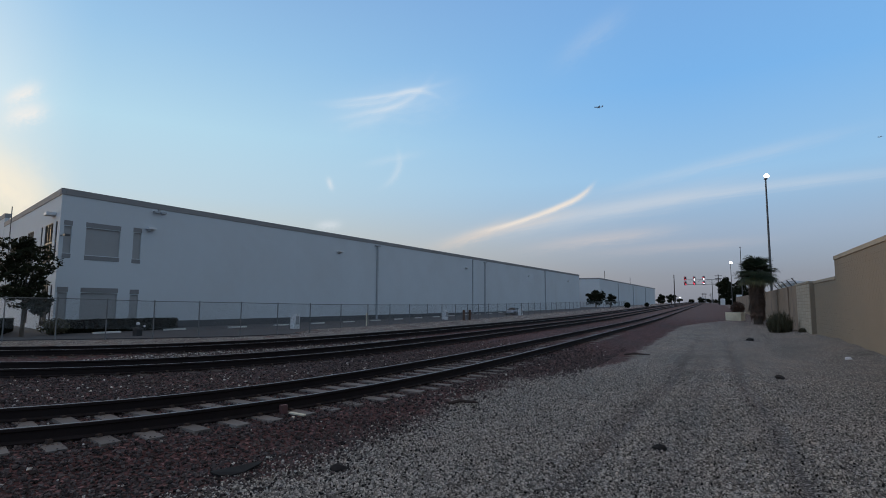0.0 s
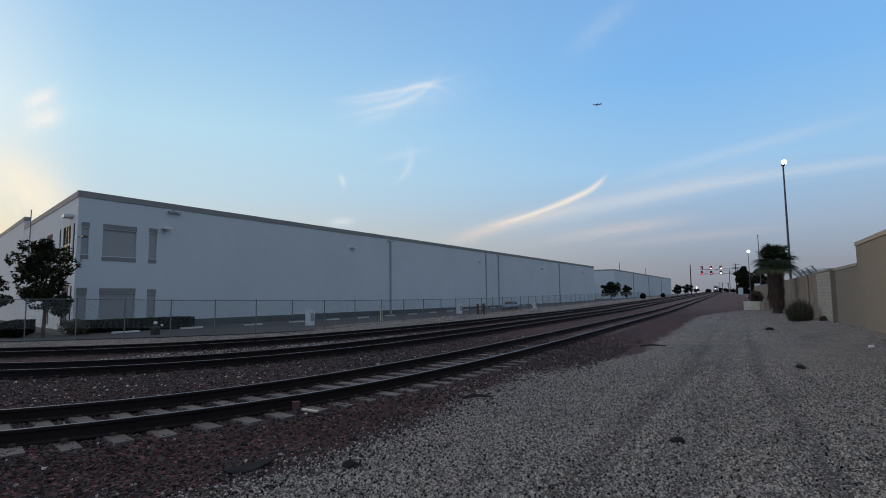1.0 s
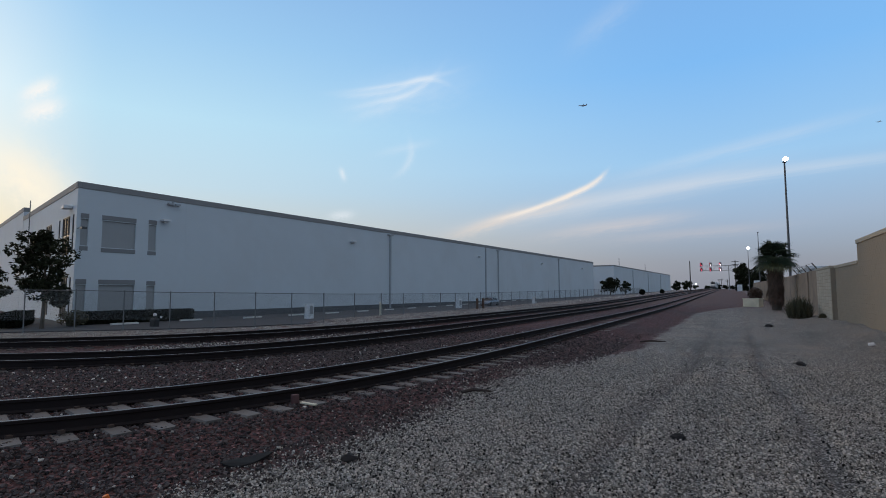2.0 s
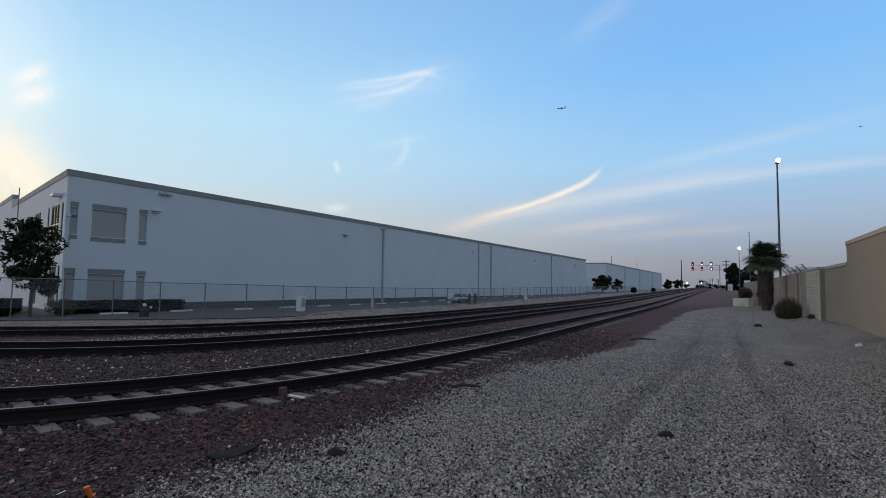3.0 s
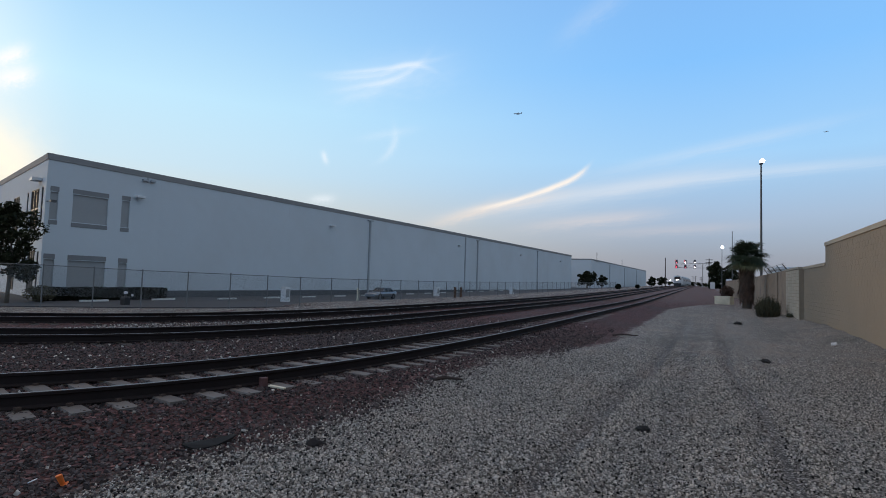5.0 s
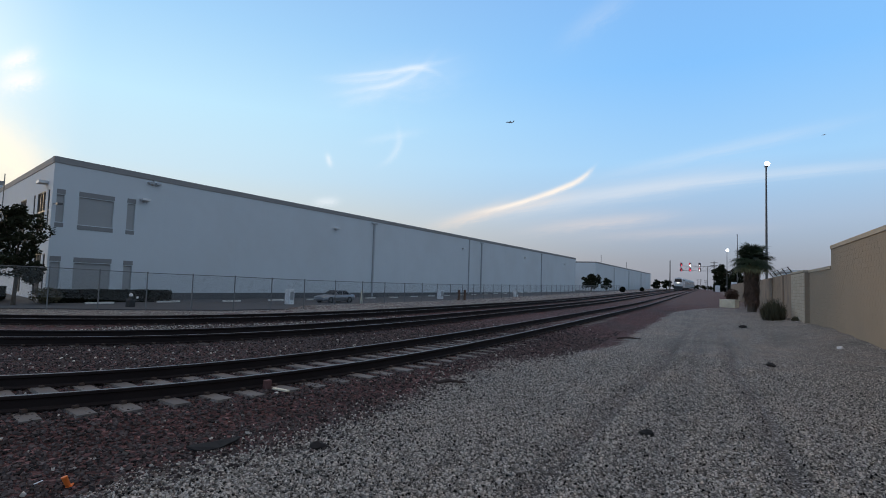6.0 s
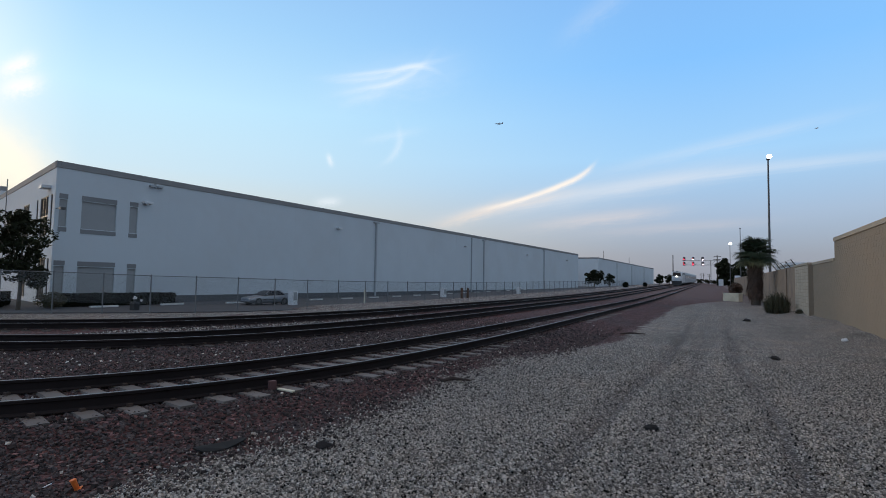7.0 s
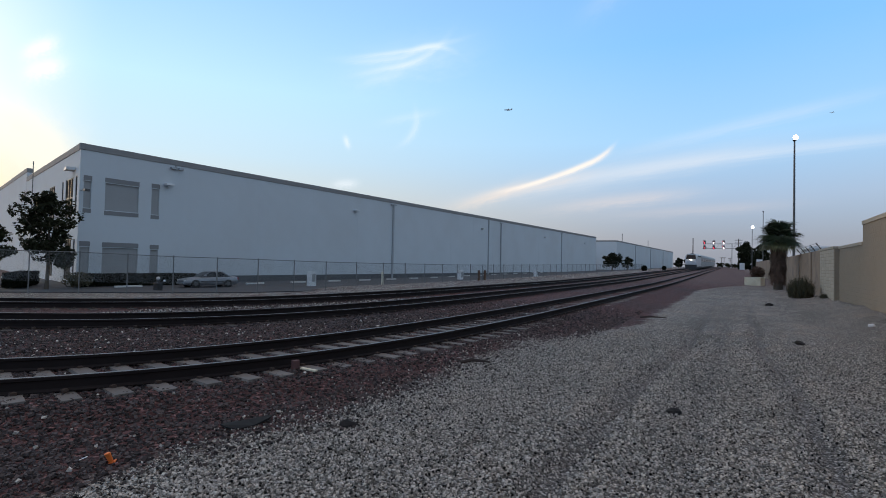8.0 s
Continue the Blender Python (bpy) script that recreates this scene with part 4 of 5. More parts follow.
def dry_brush(x, y, z, sx, sy, sz, seed, label):
    rng = random.Random(seed)
    root = empty("dry_brush", pose(x, y, z + grade(y)))
    tagged(root, label, "brush")
    bm = bmesh.new()
    for i in range(9):
        a = i * 0.7
        tube(bm, [(0.2 * sx * math.cos(a), 0.2 * sy * math.sin(a), -0.1), (sx * 0.4 * math.cos(a), sy * 0.4 * math.sin(a), sz * 0.75)], [0.025, 0.008], 5)
    part("stems", bm, M_BARK, root)
    bm = bmesh.new()
    for _ in range(2800):
        a, r = rng.uniform(0, 6.28), rng.random() ** 0.5
        p = Vector((r * sx / 2 * math.cos(a), r * sy / 2 * math.sin(a), rng.uniform(0, 0.35) * sz))
        h = sz * (1.0 - 0.55 * r * r) * rng.uniform(0.45, 1.05) - p.z
        if h < 0.1:
            continue
        lean = Vector((rng.gauss(0, 0.16) + 0.25 * r * math.cos(a), rng.gauss(0, 0.16) + 0.25 * r * math.sin(a), 1.0)) * h
        w = Vector((math.cos(a * 7), math.sin(a * 7), 0)) * 0.011
        bm.faces.new([bm.verts.new(q) for q in (p - w, p + w, p + lean * 0.6 + w * 0.8, p + lean, p + lean * 0.6 - w * 0.8)])
    part("foliage", bm, M_LEAFDRY, root)


dry_brush(3.75, 41.5, -0.36, 1.3, 2.2, 1.6, 21, "dry olive brush against the plaster wall")
dry_brush(4.62, 38.4, -0.3, 0.3, 0.9, 0.45, 25, "thin dry weeds at the foot of the pale pilaster")
shrub("bush", 2.9, 92.0, -0.4, 2.0, 2.2, 2.0, 22, "reddish dry bush behind the concrete block", M_PALMDEAD, 900, 0.16)
shrub("bush", -21.6, 152.0, -0.6, 1.6, 1.6, 1.6, 23, "small dark bush beside the far track", M_HEDGE, 1500, 0.16)
shrub("bush", -19.4, 178.0, -0.6, 1.4, 1.4, 1.4, 24, "small dark bush beside the far track", M_HEDGE, 1200, 0.16)


def palm(x, y, z):
    rng = random.Random(77)
    root = empty("fan_palm", pose(x, y, z + grade(y)))
    tagged(root, "shaggy fan palm with a skirt of dead fronds", "palm tree")
    bm = bmesh.new()
    tube(bm, [(0, 0, -0.1), (0.05, 0, 1.6), (0.0, 0.05, 3.2), (0.05, 0, 4.9)], [0.42, 0.36, 0.34, 0.26], 10)
    part("trunk", bm, M_BARK, root)

    def fan(bm, base, direction, stalk, size, droop):
        d = direction.normalized()
        side = d.cross(Vector((0, 0, 1))).normalized()
        up = side.cross(d).normalized()
        hub = base + d * stalk
        w = 0.022
        bm.faces.new([bm.verts.new(q) for q in (base - side * w, base + side * w, hub + side * w, hub - side * w)])
        n = 21
        for i in range(n):
            a = (i / (n - 1) - 0.5) * 3.9
            t = d * math.cos(a) + side * math.sin(a)
            l = size * (0.74 + 0.26 * math.cos(a)) * rng.uniform(0.88, 1.1)
            mid = hub + t * l * 0.55 + up * 0.12 * size
            tip = hub + t * l - Vector((0, 0, 1)) * droop * l * rng.uniform(0.6, 1.5)
            q = t.cross(up).normalized() * size * 0.052
            v = [bm.verts.new(c) for c in (hub, mid - q, mid + q, tip)]
            bm.faces.new((v[0], v[1], v[2]))
            bm.faces.new((v[1], v[3], v[2]))
    for i in range(84):
        a = rng.uniform(0, 2 * math.pi)
        e = math.asin(rng.uniform(-0.62, 0.98))
        bm = bmesh.new()
        d = Vector((math.cos(a) * math.cos(e), math.sin(a) * math.cos(e), math.sin(e)))
        fan(bm, Vector((0.03, 0, 4.85 + 0.5 * min(0.0, math.sin(e)))), d, rng.uniform(0.65, 1.05), rng.uniform(1.00, 1.25), 0.05 + 0.16 * rng.random())
        part("frond", bm, M_PALM if e > -0.45 else M_PALMOLD, root)
    for i in range(64):
        a = i * 2.39996 + 0.5
        zb = 0.9 + 3.3 * (i / 64)
        bm = bmesh.new()
        d = Vector((math.cos(a) * 0.26, math.sin(a) * 0.26, -0.95))
        fan(bm, Vector((0.25 * math.cos(a), 0.25 * math.sin(a), zb + 0.45)), d, rng.uniform(0.25, 0.5), rng.uniform(0.6, 0.9), 0.3)
        part("dead_frond", bm, M_PALMDEAD, root)


palm(3.45, 57.0, -0.4)


# ---- lamps, masts, signals ----
def street_lamp(x, y, z, height, r, label, double=False, lit=True, bulb=0.32):
    root = empty("street_lamp", pose(x, y, z + grade(y)))
    tagged(root, label, "street lamp")
    bm = bmesh.new()
    tube(bm, [(0, 0, -0.1), (0, 0, height)], [r, r * 0.55], 10)
    part("pole", bm, M_METALDARK, root)
    bm = bmesh.new()
    tube(bm, [(0, 0, -0.1), (0, 0, 0.5)], [r * 2.2, r * 2.0], 10)
    part("base", bm, M_CONCRETE, root)
    bm = bmesh.new()
    box(bm, -0.19, 0.19, -0.40, 0.16, height, height + 0.13, 0.04)
    part("head", bm, M_METALDARK, root)
    if lit:
        bm = bmesh.new()
        ball(bm, (0.10, -0.25, height + 0.14 + bulb * 0.8), bulb, (1, 1, 1), 3)
        part("lamp_globe", bm, M_LAMPGLOW, root, "lit white globe", smooth=True)


street_lamp(6.0, 73.9, -0.4, 16.9, 0.16, "tall dark lamp post with a lit white head", bulb=0.29)
street_lamp(4.6, 190.0, -0.4, 13.3, 0.14, "distant lit street lamp", bulb=0.42)
street_lamp(6.3, 160.0, -0.4, 16.0, 0.14, "distant unlit street lamp", lit=False)
street_lamp(-14.1, 255.0, -0.4, 2.6, 0.08, "low distant lit lamp by the line", bulb=0.24)


def build_signal_bridge():
    root = empty("signal_bridge", pose(0, 240.0, 0.3))
    tagged(root, "steel cantilever signal bridge with red signal lamps", "signal bridge")
    for z in (9.15, 11.05):
        for y in (-0.45, 0.45):
            bm = bmesh.new()
            box(bm, -11.6, 2.1, y - 0.06, y + 0.06, z - 0.06, z + 0.06)
            part("chord", bm, M_GALV, root)
    for i in range(9):
        xa = -11.4 + i * 1.5
        bm = bmesh.new()
        tube(bm, [(xa, -0.45, 9.15), (xa + 1.5, -0.45, 11.05)] if i % 2 else [(xa, -0.45, 11.05), (xa + 1.5, -0.45, 9.15)], 0.04, 5)
        part("brace", bm, M_GALV, root)
    for x in (-1.1, 1.9):
        bm = bmesh.new()
        tube(bm, [(x, 0, -0.2), (x, 0, 11.1)], 0.13, 8)
        part("mast", bm, M_GALV, root)
    for i, x in enumerate((-10.9, -7.55, -4.05)):
        for j, z in enumerate((11.35, 9.35)):
            head = empty("signal_head")
            head.parent = root
            bm = bmesh.new()
            box(bm, x - 0.45, x + 0.45, -0.95, -0.62, z - 0.5, z + 1.0, 0.05)
            part("backboard", bm, M_SIGNAL, head)
            bm = bmesh.new()
            tube(bm, [(x, -1.05, z - 0.05), (x, -0.96, z - 0.05)], 0.19 if i else 0.16, 12)
            white = (i == 1 and j == 0) or (i == 2)
            part("lens", bm, M_WHITEGLOW if white else M_REDGLOW, head)
            bm = bmesh.new()
            tube(bm, [(x - 0.25, -1.02, z + 0.55), (x - 0.25, -0.96, z + 0.55)], 0.07, 10)
            part("upper_lens", bm, M_REDGLOW, head)


build_signal_bridge()


def utility_pole(x, y, h, arms=True):
    root = empty("utility_pole", pose(x, y, -0.4 + grade(y)))
    tagged(root, "dark wooden utility pole by the line", "utility pole")
    bm = bmesh.new()
    tube(bm, [(0, 0, -0.2), (0, 0, h)], [0.24, 0.16], 8)
    part("pole", bm, M_POLEWOOD, root)
    if arms:
        for z in (h - 0.5, h - 1.6):
            bm = bmesh.new()
            box(bm, -1.3, 1.3, -0.08, 0.08, z - 0.1, z + 0.1)
            part("crossarm", bm, M_POLEWOOD, root)


utility_pole(-15.2, 240.0, 12.4, False)
utility_pole(1.2, 236.0, 12.0)
for x, y, h in ((-8.0, 500, 9), (-3.0, 420, 7), (-11, 560, 10)):
    utility_pole(x, y, h)


def cabinet(name, x, y, z, sx, sy, sz, label, mat=None):
    root = empty(name, pose(x, y, z + grade(y)))
    tagged(root, label, name.replace("_", " "))
    bm = bmesh.new()
    box(bm, -sx / 2, sx / 2, -sy / 2, sy / 2, -0.05, sz, 0.03)
    part("body", bm, mat or M_CABINET, root)
    bm = bmesh.new()
    box(bm, sx / 2 + 0.002, sx / 2 + 0.03, -sy * 0.3, sy * 0.3, sz * 0.3, sz * 0.85)
    part("door", bm, M_PANEL, root)


cabinet("electrical_cabinet", -31.6, 34.0, -0.8, 0.5, 0.62, 1.25, "pale grey electrical cabinet beside the road")
cabinet("electrical_cabinet", -31.6, 61.8, -0.8, 0.6, 0.8, 1.2, "small pale electrical cabinet by the warehouse")
cabinet("electrical_cabinet", -25.6, 74.5, -0.55, 0.5, 0.6, 1.0, "small white utility box by the fence")
cabinet("signal_cabin", 2.3, 226.0, -0.4, 1.6, 1.9, 2.5, "pale grey signal equipment cabin by the line")


cabinet("equipment_box", 4.3, 124.0, -0.4, 1.0, 1.0, 3.25, "tall white equipment box behind the plaster wall")


def white_shed():
    root = empty("shed", pose(10.0, 96.0, -0.5))
    tagged(root, "low white industrial shed behind the plaster wall", "shed", kind="structure")
    bm = bmesh.new()
    box(bm, 0, 22, 0, 14, 0, 5.2)
    part("wall", bm, M_STUCCO, root)
    bm = bmesh.new()
    box(bm, -0.3, 22.3, -0.3, 14.3, 5.2, 5.6, 0.05)
    part("roof", bm, M_CABINET, root)


white_shed()


def bollard(x, y, z, h, r, label, mat):
    root = empty("bollard", pose(x, y, z + grade(y)))
    tagged(root, label, "bollard")
    bm = bmesh.new()
    tube(bm, [(0, 0, -0.1), (0, 0, h)], r, 10)
    ball(bm, (0, 0, h), r, (1, 1, 0.5), 2)
    part("post", bm, mat, root)


for dx in (0.0, 1.1):
    bollard(-25.0 + 0.2 * dx, 53.5 + dx, -0.55, 1.15, 0.14, "rusty orange bollard by the fence", M_PALMDEAD)
bollard(-29.2, 41.0, -0.8, 1.2, 0.12, "yellowish bollard below the downspout", M_BLOCKYELLOW)


def hydrant(x, y, z):
    root = empty("backflow_valve", pose(x, y, z) @ Matrix.Scale(0.72, 4))
    tagged(root, "dark backflow valve with a white cap beside the hedge", "valve")
    bm = bmesh.new()
    box(bm, -0.35, 0.35, -0.25, 0.25, -0.05, 0.75, 0.06)
    tube(bm, [(0, 0, 0.7), (0, 0, 1.0)], 0.12, 10)
    part("body", bm, M_LOCODARK, root)
    bm = bmesh.new()
    ball(bm, (0, 0, 1.08), 0.17)
    part("cap", bm, M_WHITE, root, "white rounded cap")
    bm = bmesh.new()
    ball(bm, (0.1, 0.55, 0.85), 0.11)
    part("gauge", bm, M_WHITE, root)


hydrant(-33.6, 21.6, -0.8)


def concrete_block():
    root = empty("concrete_barrier", pose(1.85, 66.0, -0.30, 0, 0, -30))
    tagged(root, "pale yellow concrete barrier block on the gravel", "barrier")
    bm = bmesh.new()
    box(bm, -0.85, 0.85, -0.45, 0.45, -0.15, 0.85, 0.04)
    part("block", bm, M_BLOCKYELLOW, root)
    bm = bmesh.new()
    box(bm, -0.88, 0.88, -0.48, 0.48, 0.852, 0.92, 0.01)
    part("top_slab", bm, M_BLOCKYELLOW, root)


concrete_block()


# ---- litter on the yard ----
def lump(name, x, y, size, mat, label, seed, squash=0.5, z=None):
    bm = bmesh.new()
    vs = ball(bm, (0, 0, 0), size, (1.2, 0.9, squash), 2)
    for v in vs:
        v.co *= 1 + 0.5 * noise.noise(v.co * (2.2 / size) + Vector((seed, 0, 0)))
    ob = finish(name, bm, mat)
    ob.matrix_basis = pose(x, y, (ground_z(x, y) if z is None else z) + size * squash * 0.45, 0, 0, seed * 40)
    tagged(ob, label, name.replace("_", " "))


lump("rock", -3.79, 4.67, 0.075, M_STONEDARK, "dark angular rock lying on the pale gravel", 1, 0.75)
lump("rubber_scrap", -0.68, 7.31, 0.10, M_RUBBER, "flat black rubber scrap on the gravel", 2, 0.4)
lump("rock", 1.41, 15.81, 0.11, M_STONEDARK, "dark rock in the gravel track", 3, 0.6)
lump("rock", 1.55, 31.5, 0.16, M_STONEDARK, "dark rock beside the wheel ruts", 4, 0.6)
lump("paper_scrap", 3.9, 21.9, 0.09, M_WHITE, "crumpled white paper scrap on the gravel bank", 5, 0.8)


def mat_scrap():
    bm = bmesh.new()
    n = 14
    top = []
    for i in range(n):
        a = 2 * math.pi * i / n
        r = 1 + 0.12 * math.sin(3 * a + 1)
        top.append((0.27 * r * math.cos(a), 0.11 * r * math.sin(a), 0.015 + 0.015 * math.cos(a * 2)))
    loft(bm, [[(p[0], p[1], p[2] - 0.015) for p in top], top])
    ob = finish("rubber_mat", bm, M_RUBBER)
    ob.matrix_basis = pose(-4.72, 4.06, ground_z(-4.72, 4.06) + 0.022, 3, -2, 66)
    tagged(ob, "torn dark rubber mat lying on the ballast", "rubber mat")


mat_scrap()


def stick(x, y, l, turn, label):
    bm = bmesh.new()
    tube(bm, [(-l / 2, 0, 0), (-l * 0.1, 0.05, 0.03), (l / 2, -0.03, 0.0)], [0.03, 0.035, 0.015], 6)
    ob = finish("stick", bm, M_WOODDARK)
    ob.matrix_basis = pose(x, y, ground_z(x, y) + 0.05, 0, 0, turn)
    tagged(ob, label, "stick")


stick(-2.55, 20.0, 0.9, 30, "dark stick at the gravel's edge")
stick(-4.15, 8.75, 0.55, 40, "dark stick lying on the ballast")


def orange_cup():
    root = empty("orange_marker", pose(-4.88, 2.70, ground_z(-4.88, 2.70) + 0.05, 14, -18, 35) @ Matrix.Scale(0.72, 4))
    tagged(root, "crushed orange plastic marker on the ballast", "marker")
    bm = bmesh.new()
    loft(bm, [[(s * 0.036 * math.cos(a), s * 0.026 * math.sin(a), z) for a in (2 * math.pi * i / 12 for i in range(12))] for z, s in ((-0.06, 0.85), (0.02, 0.95), (0.06, 1.05), (0.065, 0.9))])
    part("cup", bm, M_ORANGE, root)
    bm = bmesh.new()
    box(bm, -0.05, 0.05, -0.035, 0.035, -0.075, -0.062)
    part("foot", bm, M_ORANGE, root)
    bm = bmesh.new()
    tube(bm, [(-0.06, 0, 0), (0.06, 0.01, 0.012)], 0.005, 6)
    ob = finish("straw", bm, M_WHITE)
    ob.matrix_basis = pose(-5.0, 2.55, ground_z(-5.0, 2.55) + 0.06, 0, 12, 120)
    tagged(ob, "white plastic straw on the ballast", "straw")


orange_cup()


def rail_marker(x, y, z, s, mat, label):
    bm = bmesh.new()
    box(bm, -0.05 * s, 0.05 * s, -0.07 * s, 0.07 * s, 0, 0.17 * s, 0.02 * s)
    ob = finish("rail_marker", bm, mat)
    ob.matrix_basis = pose(x, y, z, 0, 0, -20)
    tagged(ob, label, "rail marker")


rail_marker(rail_x("near", 6.05) + 0.16, 6.05, -0.2, 0.8, M_RED, "faded red marker block against the near rail")
rail_marker(rail_x("near", 6.9) - GAUGE - 0.05, 7.4, -0.19, 0.7, M_RED, "faded red marker block against the rail")


def plank(x, y, l, turn):
    bm = bmesh.new()
    box(bm, -l / 2, l / 2, -0.03, 0.03, -0.01, 0.014, 0.005)
    ob = finish("wood_strip", bm, M_BLOCKYELLOW)
    ob.matrix_basis = pose(x, y, ground_z(x, y) + 0.05, 2, 3, turn)
    tagged(ob, "pale weathered wood strip lying beside the rail", "wood strip")


plank(-5.62, 6.0, 0.28, 5)


# ---- the train ----
def build_bogie(root, y, w=1.0):
    b = empty("bogie")
    b.parent = root
    bm = bmesh.new()
    for sx in (-1.1, 1.1):
        box(bm, sx - 0.08, sx + 0.08, y - 1.9, y + 1.9, 0.45, 0.85, 0.03)
    box(bm, -1.0, 1.0, y - 0.3, y + 0.3, 0.5, 0.8)
    part("bogie_frame", bm, M_LOCODARK, b)
    for dy in (-1.4, 1.4):
        for sx in (-0.75, 0.75):
            bm = bmesh.new()
            tube(bm, [(sx - 0.06, y + dy, 0.5), (sx + 0.06, y + dy, 0.5)], 0.5, 16)
            part("wheel", bm, M_LOCODARK, b)


def build_locomotive():
    root = empty("locomotive")
    tagged(root, "white passenger locomotive with a sloped nose and lit headlight", "locomotive")
    prof = lambda y, top, low, w: [(-w, y, low), (w, y, low), (w, y, top - 0.55), (w - 0.45, y, top), (-w + 0.45, y, top), (-w, y, top - 0.55)]
    bm = bmesh.new()
    loft(bm, [prof(0.0, 2.35, 0.95, 1.25), prof(0.35, 2.75, 0.9, 1.42), prof(1.5, 4.15, 0.9, 1.5), prof(2.2, 4.35, 0.9, 1.52), prof(20.5, 4.35, 0.9, 1.52)])
    part("body", bm, M_LOCOWHITE, root)
    bm = bmesh.new()
    v = [bm.verts.new(p) for p in ((-1.25, 0.52, 2.98), (1.25, 0.52, 2.98), (1.05, 1.38, 4.03), (-1.05, 1.38, 4.03), (-1.25, 0.60, 2.90), (1.25, 0.60, 2.90), (1.05, 1.5, 3.98), (-1.05, 1.5, 3.98))]
    for v0 in v:
        v0.co.y -= 0.06
    for q in ((0, 1, 2, 3), (7, 6, 5, 4), (0, 4, 5, 1), (1, 5, 6, 2), (2, 6, 7, 3), (3, 7, 4, 0)):
        bm.faces.new([v[i] for i in q])
    part("windshield", bm, M_GLASSDARK, root)
    bm = bmesh.new()
    box(bm, -1.08, 1.08, 1.40, 2.1, 4.05, 4.36, 0.03)
    part("cab_brow", bm, M_LOCOWHITE, root, "white brow above the windshield")
    bm = bmesh.new()
    box(bm, -1.535, 1.535, 2.6, 4.0, 2.9, 3.6)
    part("cab_window", bm, M_GLASSDARK, root)
    bm = bmesh.new()
    box(bm, -1.53, 1.53, 4.4, 20.3, 3.55, 3.95)
    part("roof_grille", bm, M_LOCODARK, root)
    bm = bmesh.new()
    box(bm, -1.3, 1.3, -0.25, 20.4, 0.35, 0.89, 0.05)
    part("underframe", bm, M_LOCODARK, root)
    bm = bmesh.new()
    loft(bm, [[(-1.3, -0.4, 0.12), (1.3, -0.4, 0.12), (1.3, -0.1, 0.9), (-1.3, -0.1, 0.9)], [(-1.3, 0.1, 0.12), (1.3, 0.1, 0.12), (1.3, 0.2, 0.9), (-1.3, 0.2, 0.9)]])
    part("pilot_plow", bm, M_LOCODARK, root)
    bm = bmesh.new()
    box(bm, -1.46, 1.46, -0.06, 0.9, 0.88, 1.45, 0.05)
    part("nose_skirt", bm, M_LOCODARK, root, "dark band across the lower nose")
    for sx in (-1, 1):
        bm = bmesh.new()
        tube(bm, [(sx * 1.35, 0.55, 1.45), (sx * 1.35, 0.55, 2.9)], 0.03, 6)
        part("handrail", bm, M_LOCODARK, root)
    for x in (-0.13, 0.13):
        bm = bmesh.new()
        ball(bm, (x, 0.36, 2.82), 0.125, (1, 0.7, 1))
        part("headlight", bm, M_HEADLIGHT, root, "lit warm headlight")
    for y in (4.0, 16.5):
        build_bogie(root, y)
    bm = bmesh.new()
    tube(bm, [(-0.3, 9, 4.35), (-0.3, 9, 4.6)], 0.4, 12)
    part("exhaust", bm, M_LOCODARK, root)
    return root


def build_coach():
    root = empty("coach")
    tagged(root, "silver stainless passenger coach with a dark window band", "coach", "coaches of the train")
    prof = lambda y, w, t: [(-w, y, 0.75), (w, y, 0.75), (w, y, t - 0.7), (w - 0.5, y, t), (-w + 0.5, y, t), (-w, y, t - 0.7)]
    bm = bmesh.new()
    loft(bm, [prof(0.0, 1.45, 4.3), prof(0.2, 1.52, 4.4), prof(25.6, 1.52, 4.4), prof(25.8, 1.45, 4.3)])
    part("body", bm, M_SILVER, root)
    for i in range(12):
        bm = bmesh.new()
        y = 1.6 + i * 1.95
        box(bm, -1.54, 1.54, y, y + 1.45, 2.3, 3.1, 0.02)
        part("window", bm, M_GLASSDARK, root)
    bm = bmesh.new()
    box(bm, -1.2, 1.2, 0.5, 25.3, 0.4, 0.75)
    part("underframe", bm, M_LOCODARK, root)
    for y in (3.2, 22.6):
        build_bogie(root, y)
    return root


locomotive = build_locomotive()
coach_a = build_coach()
coaches = [coach_a] + [copy_thing(coach_a, pose(0, 0, 0)) for _ in range(4)]


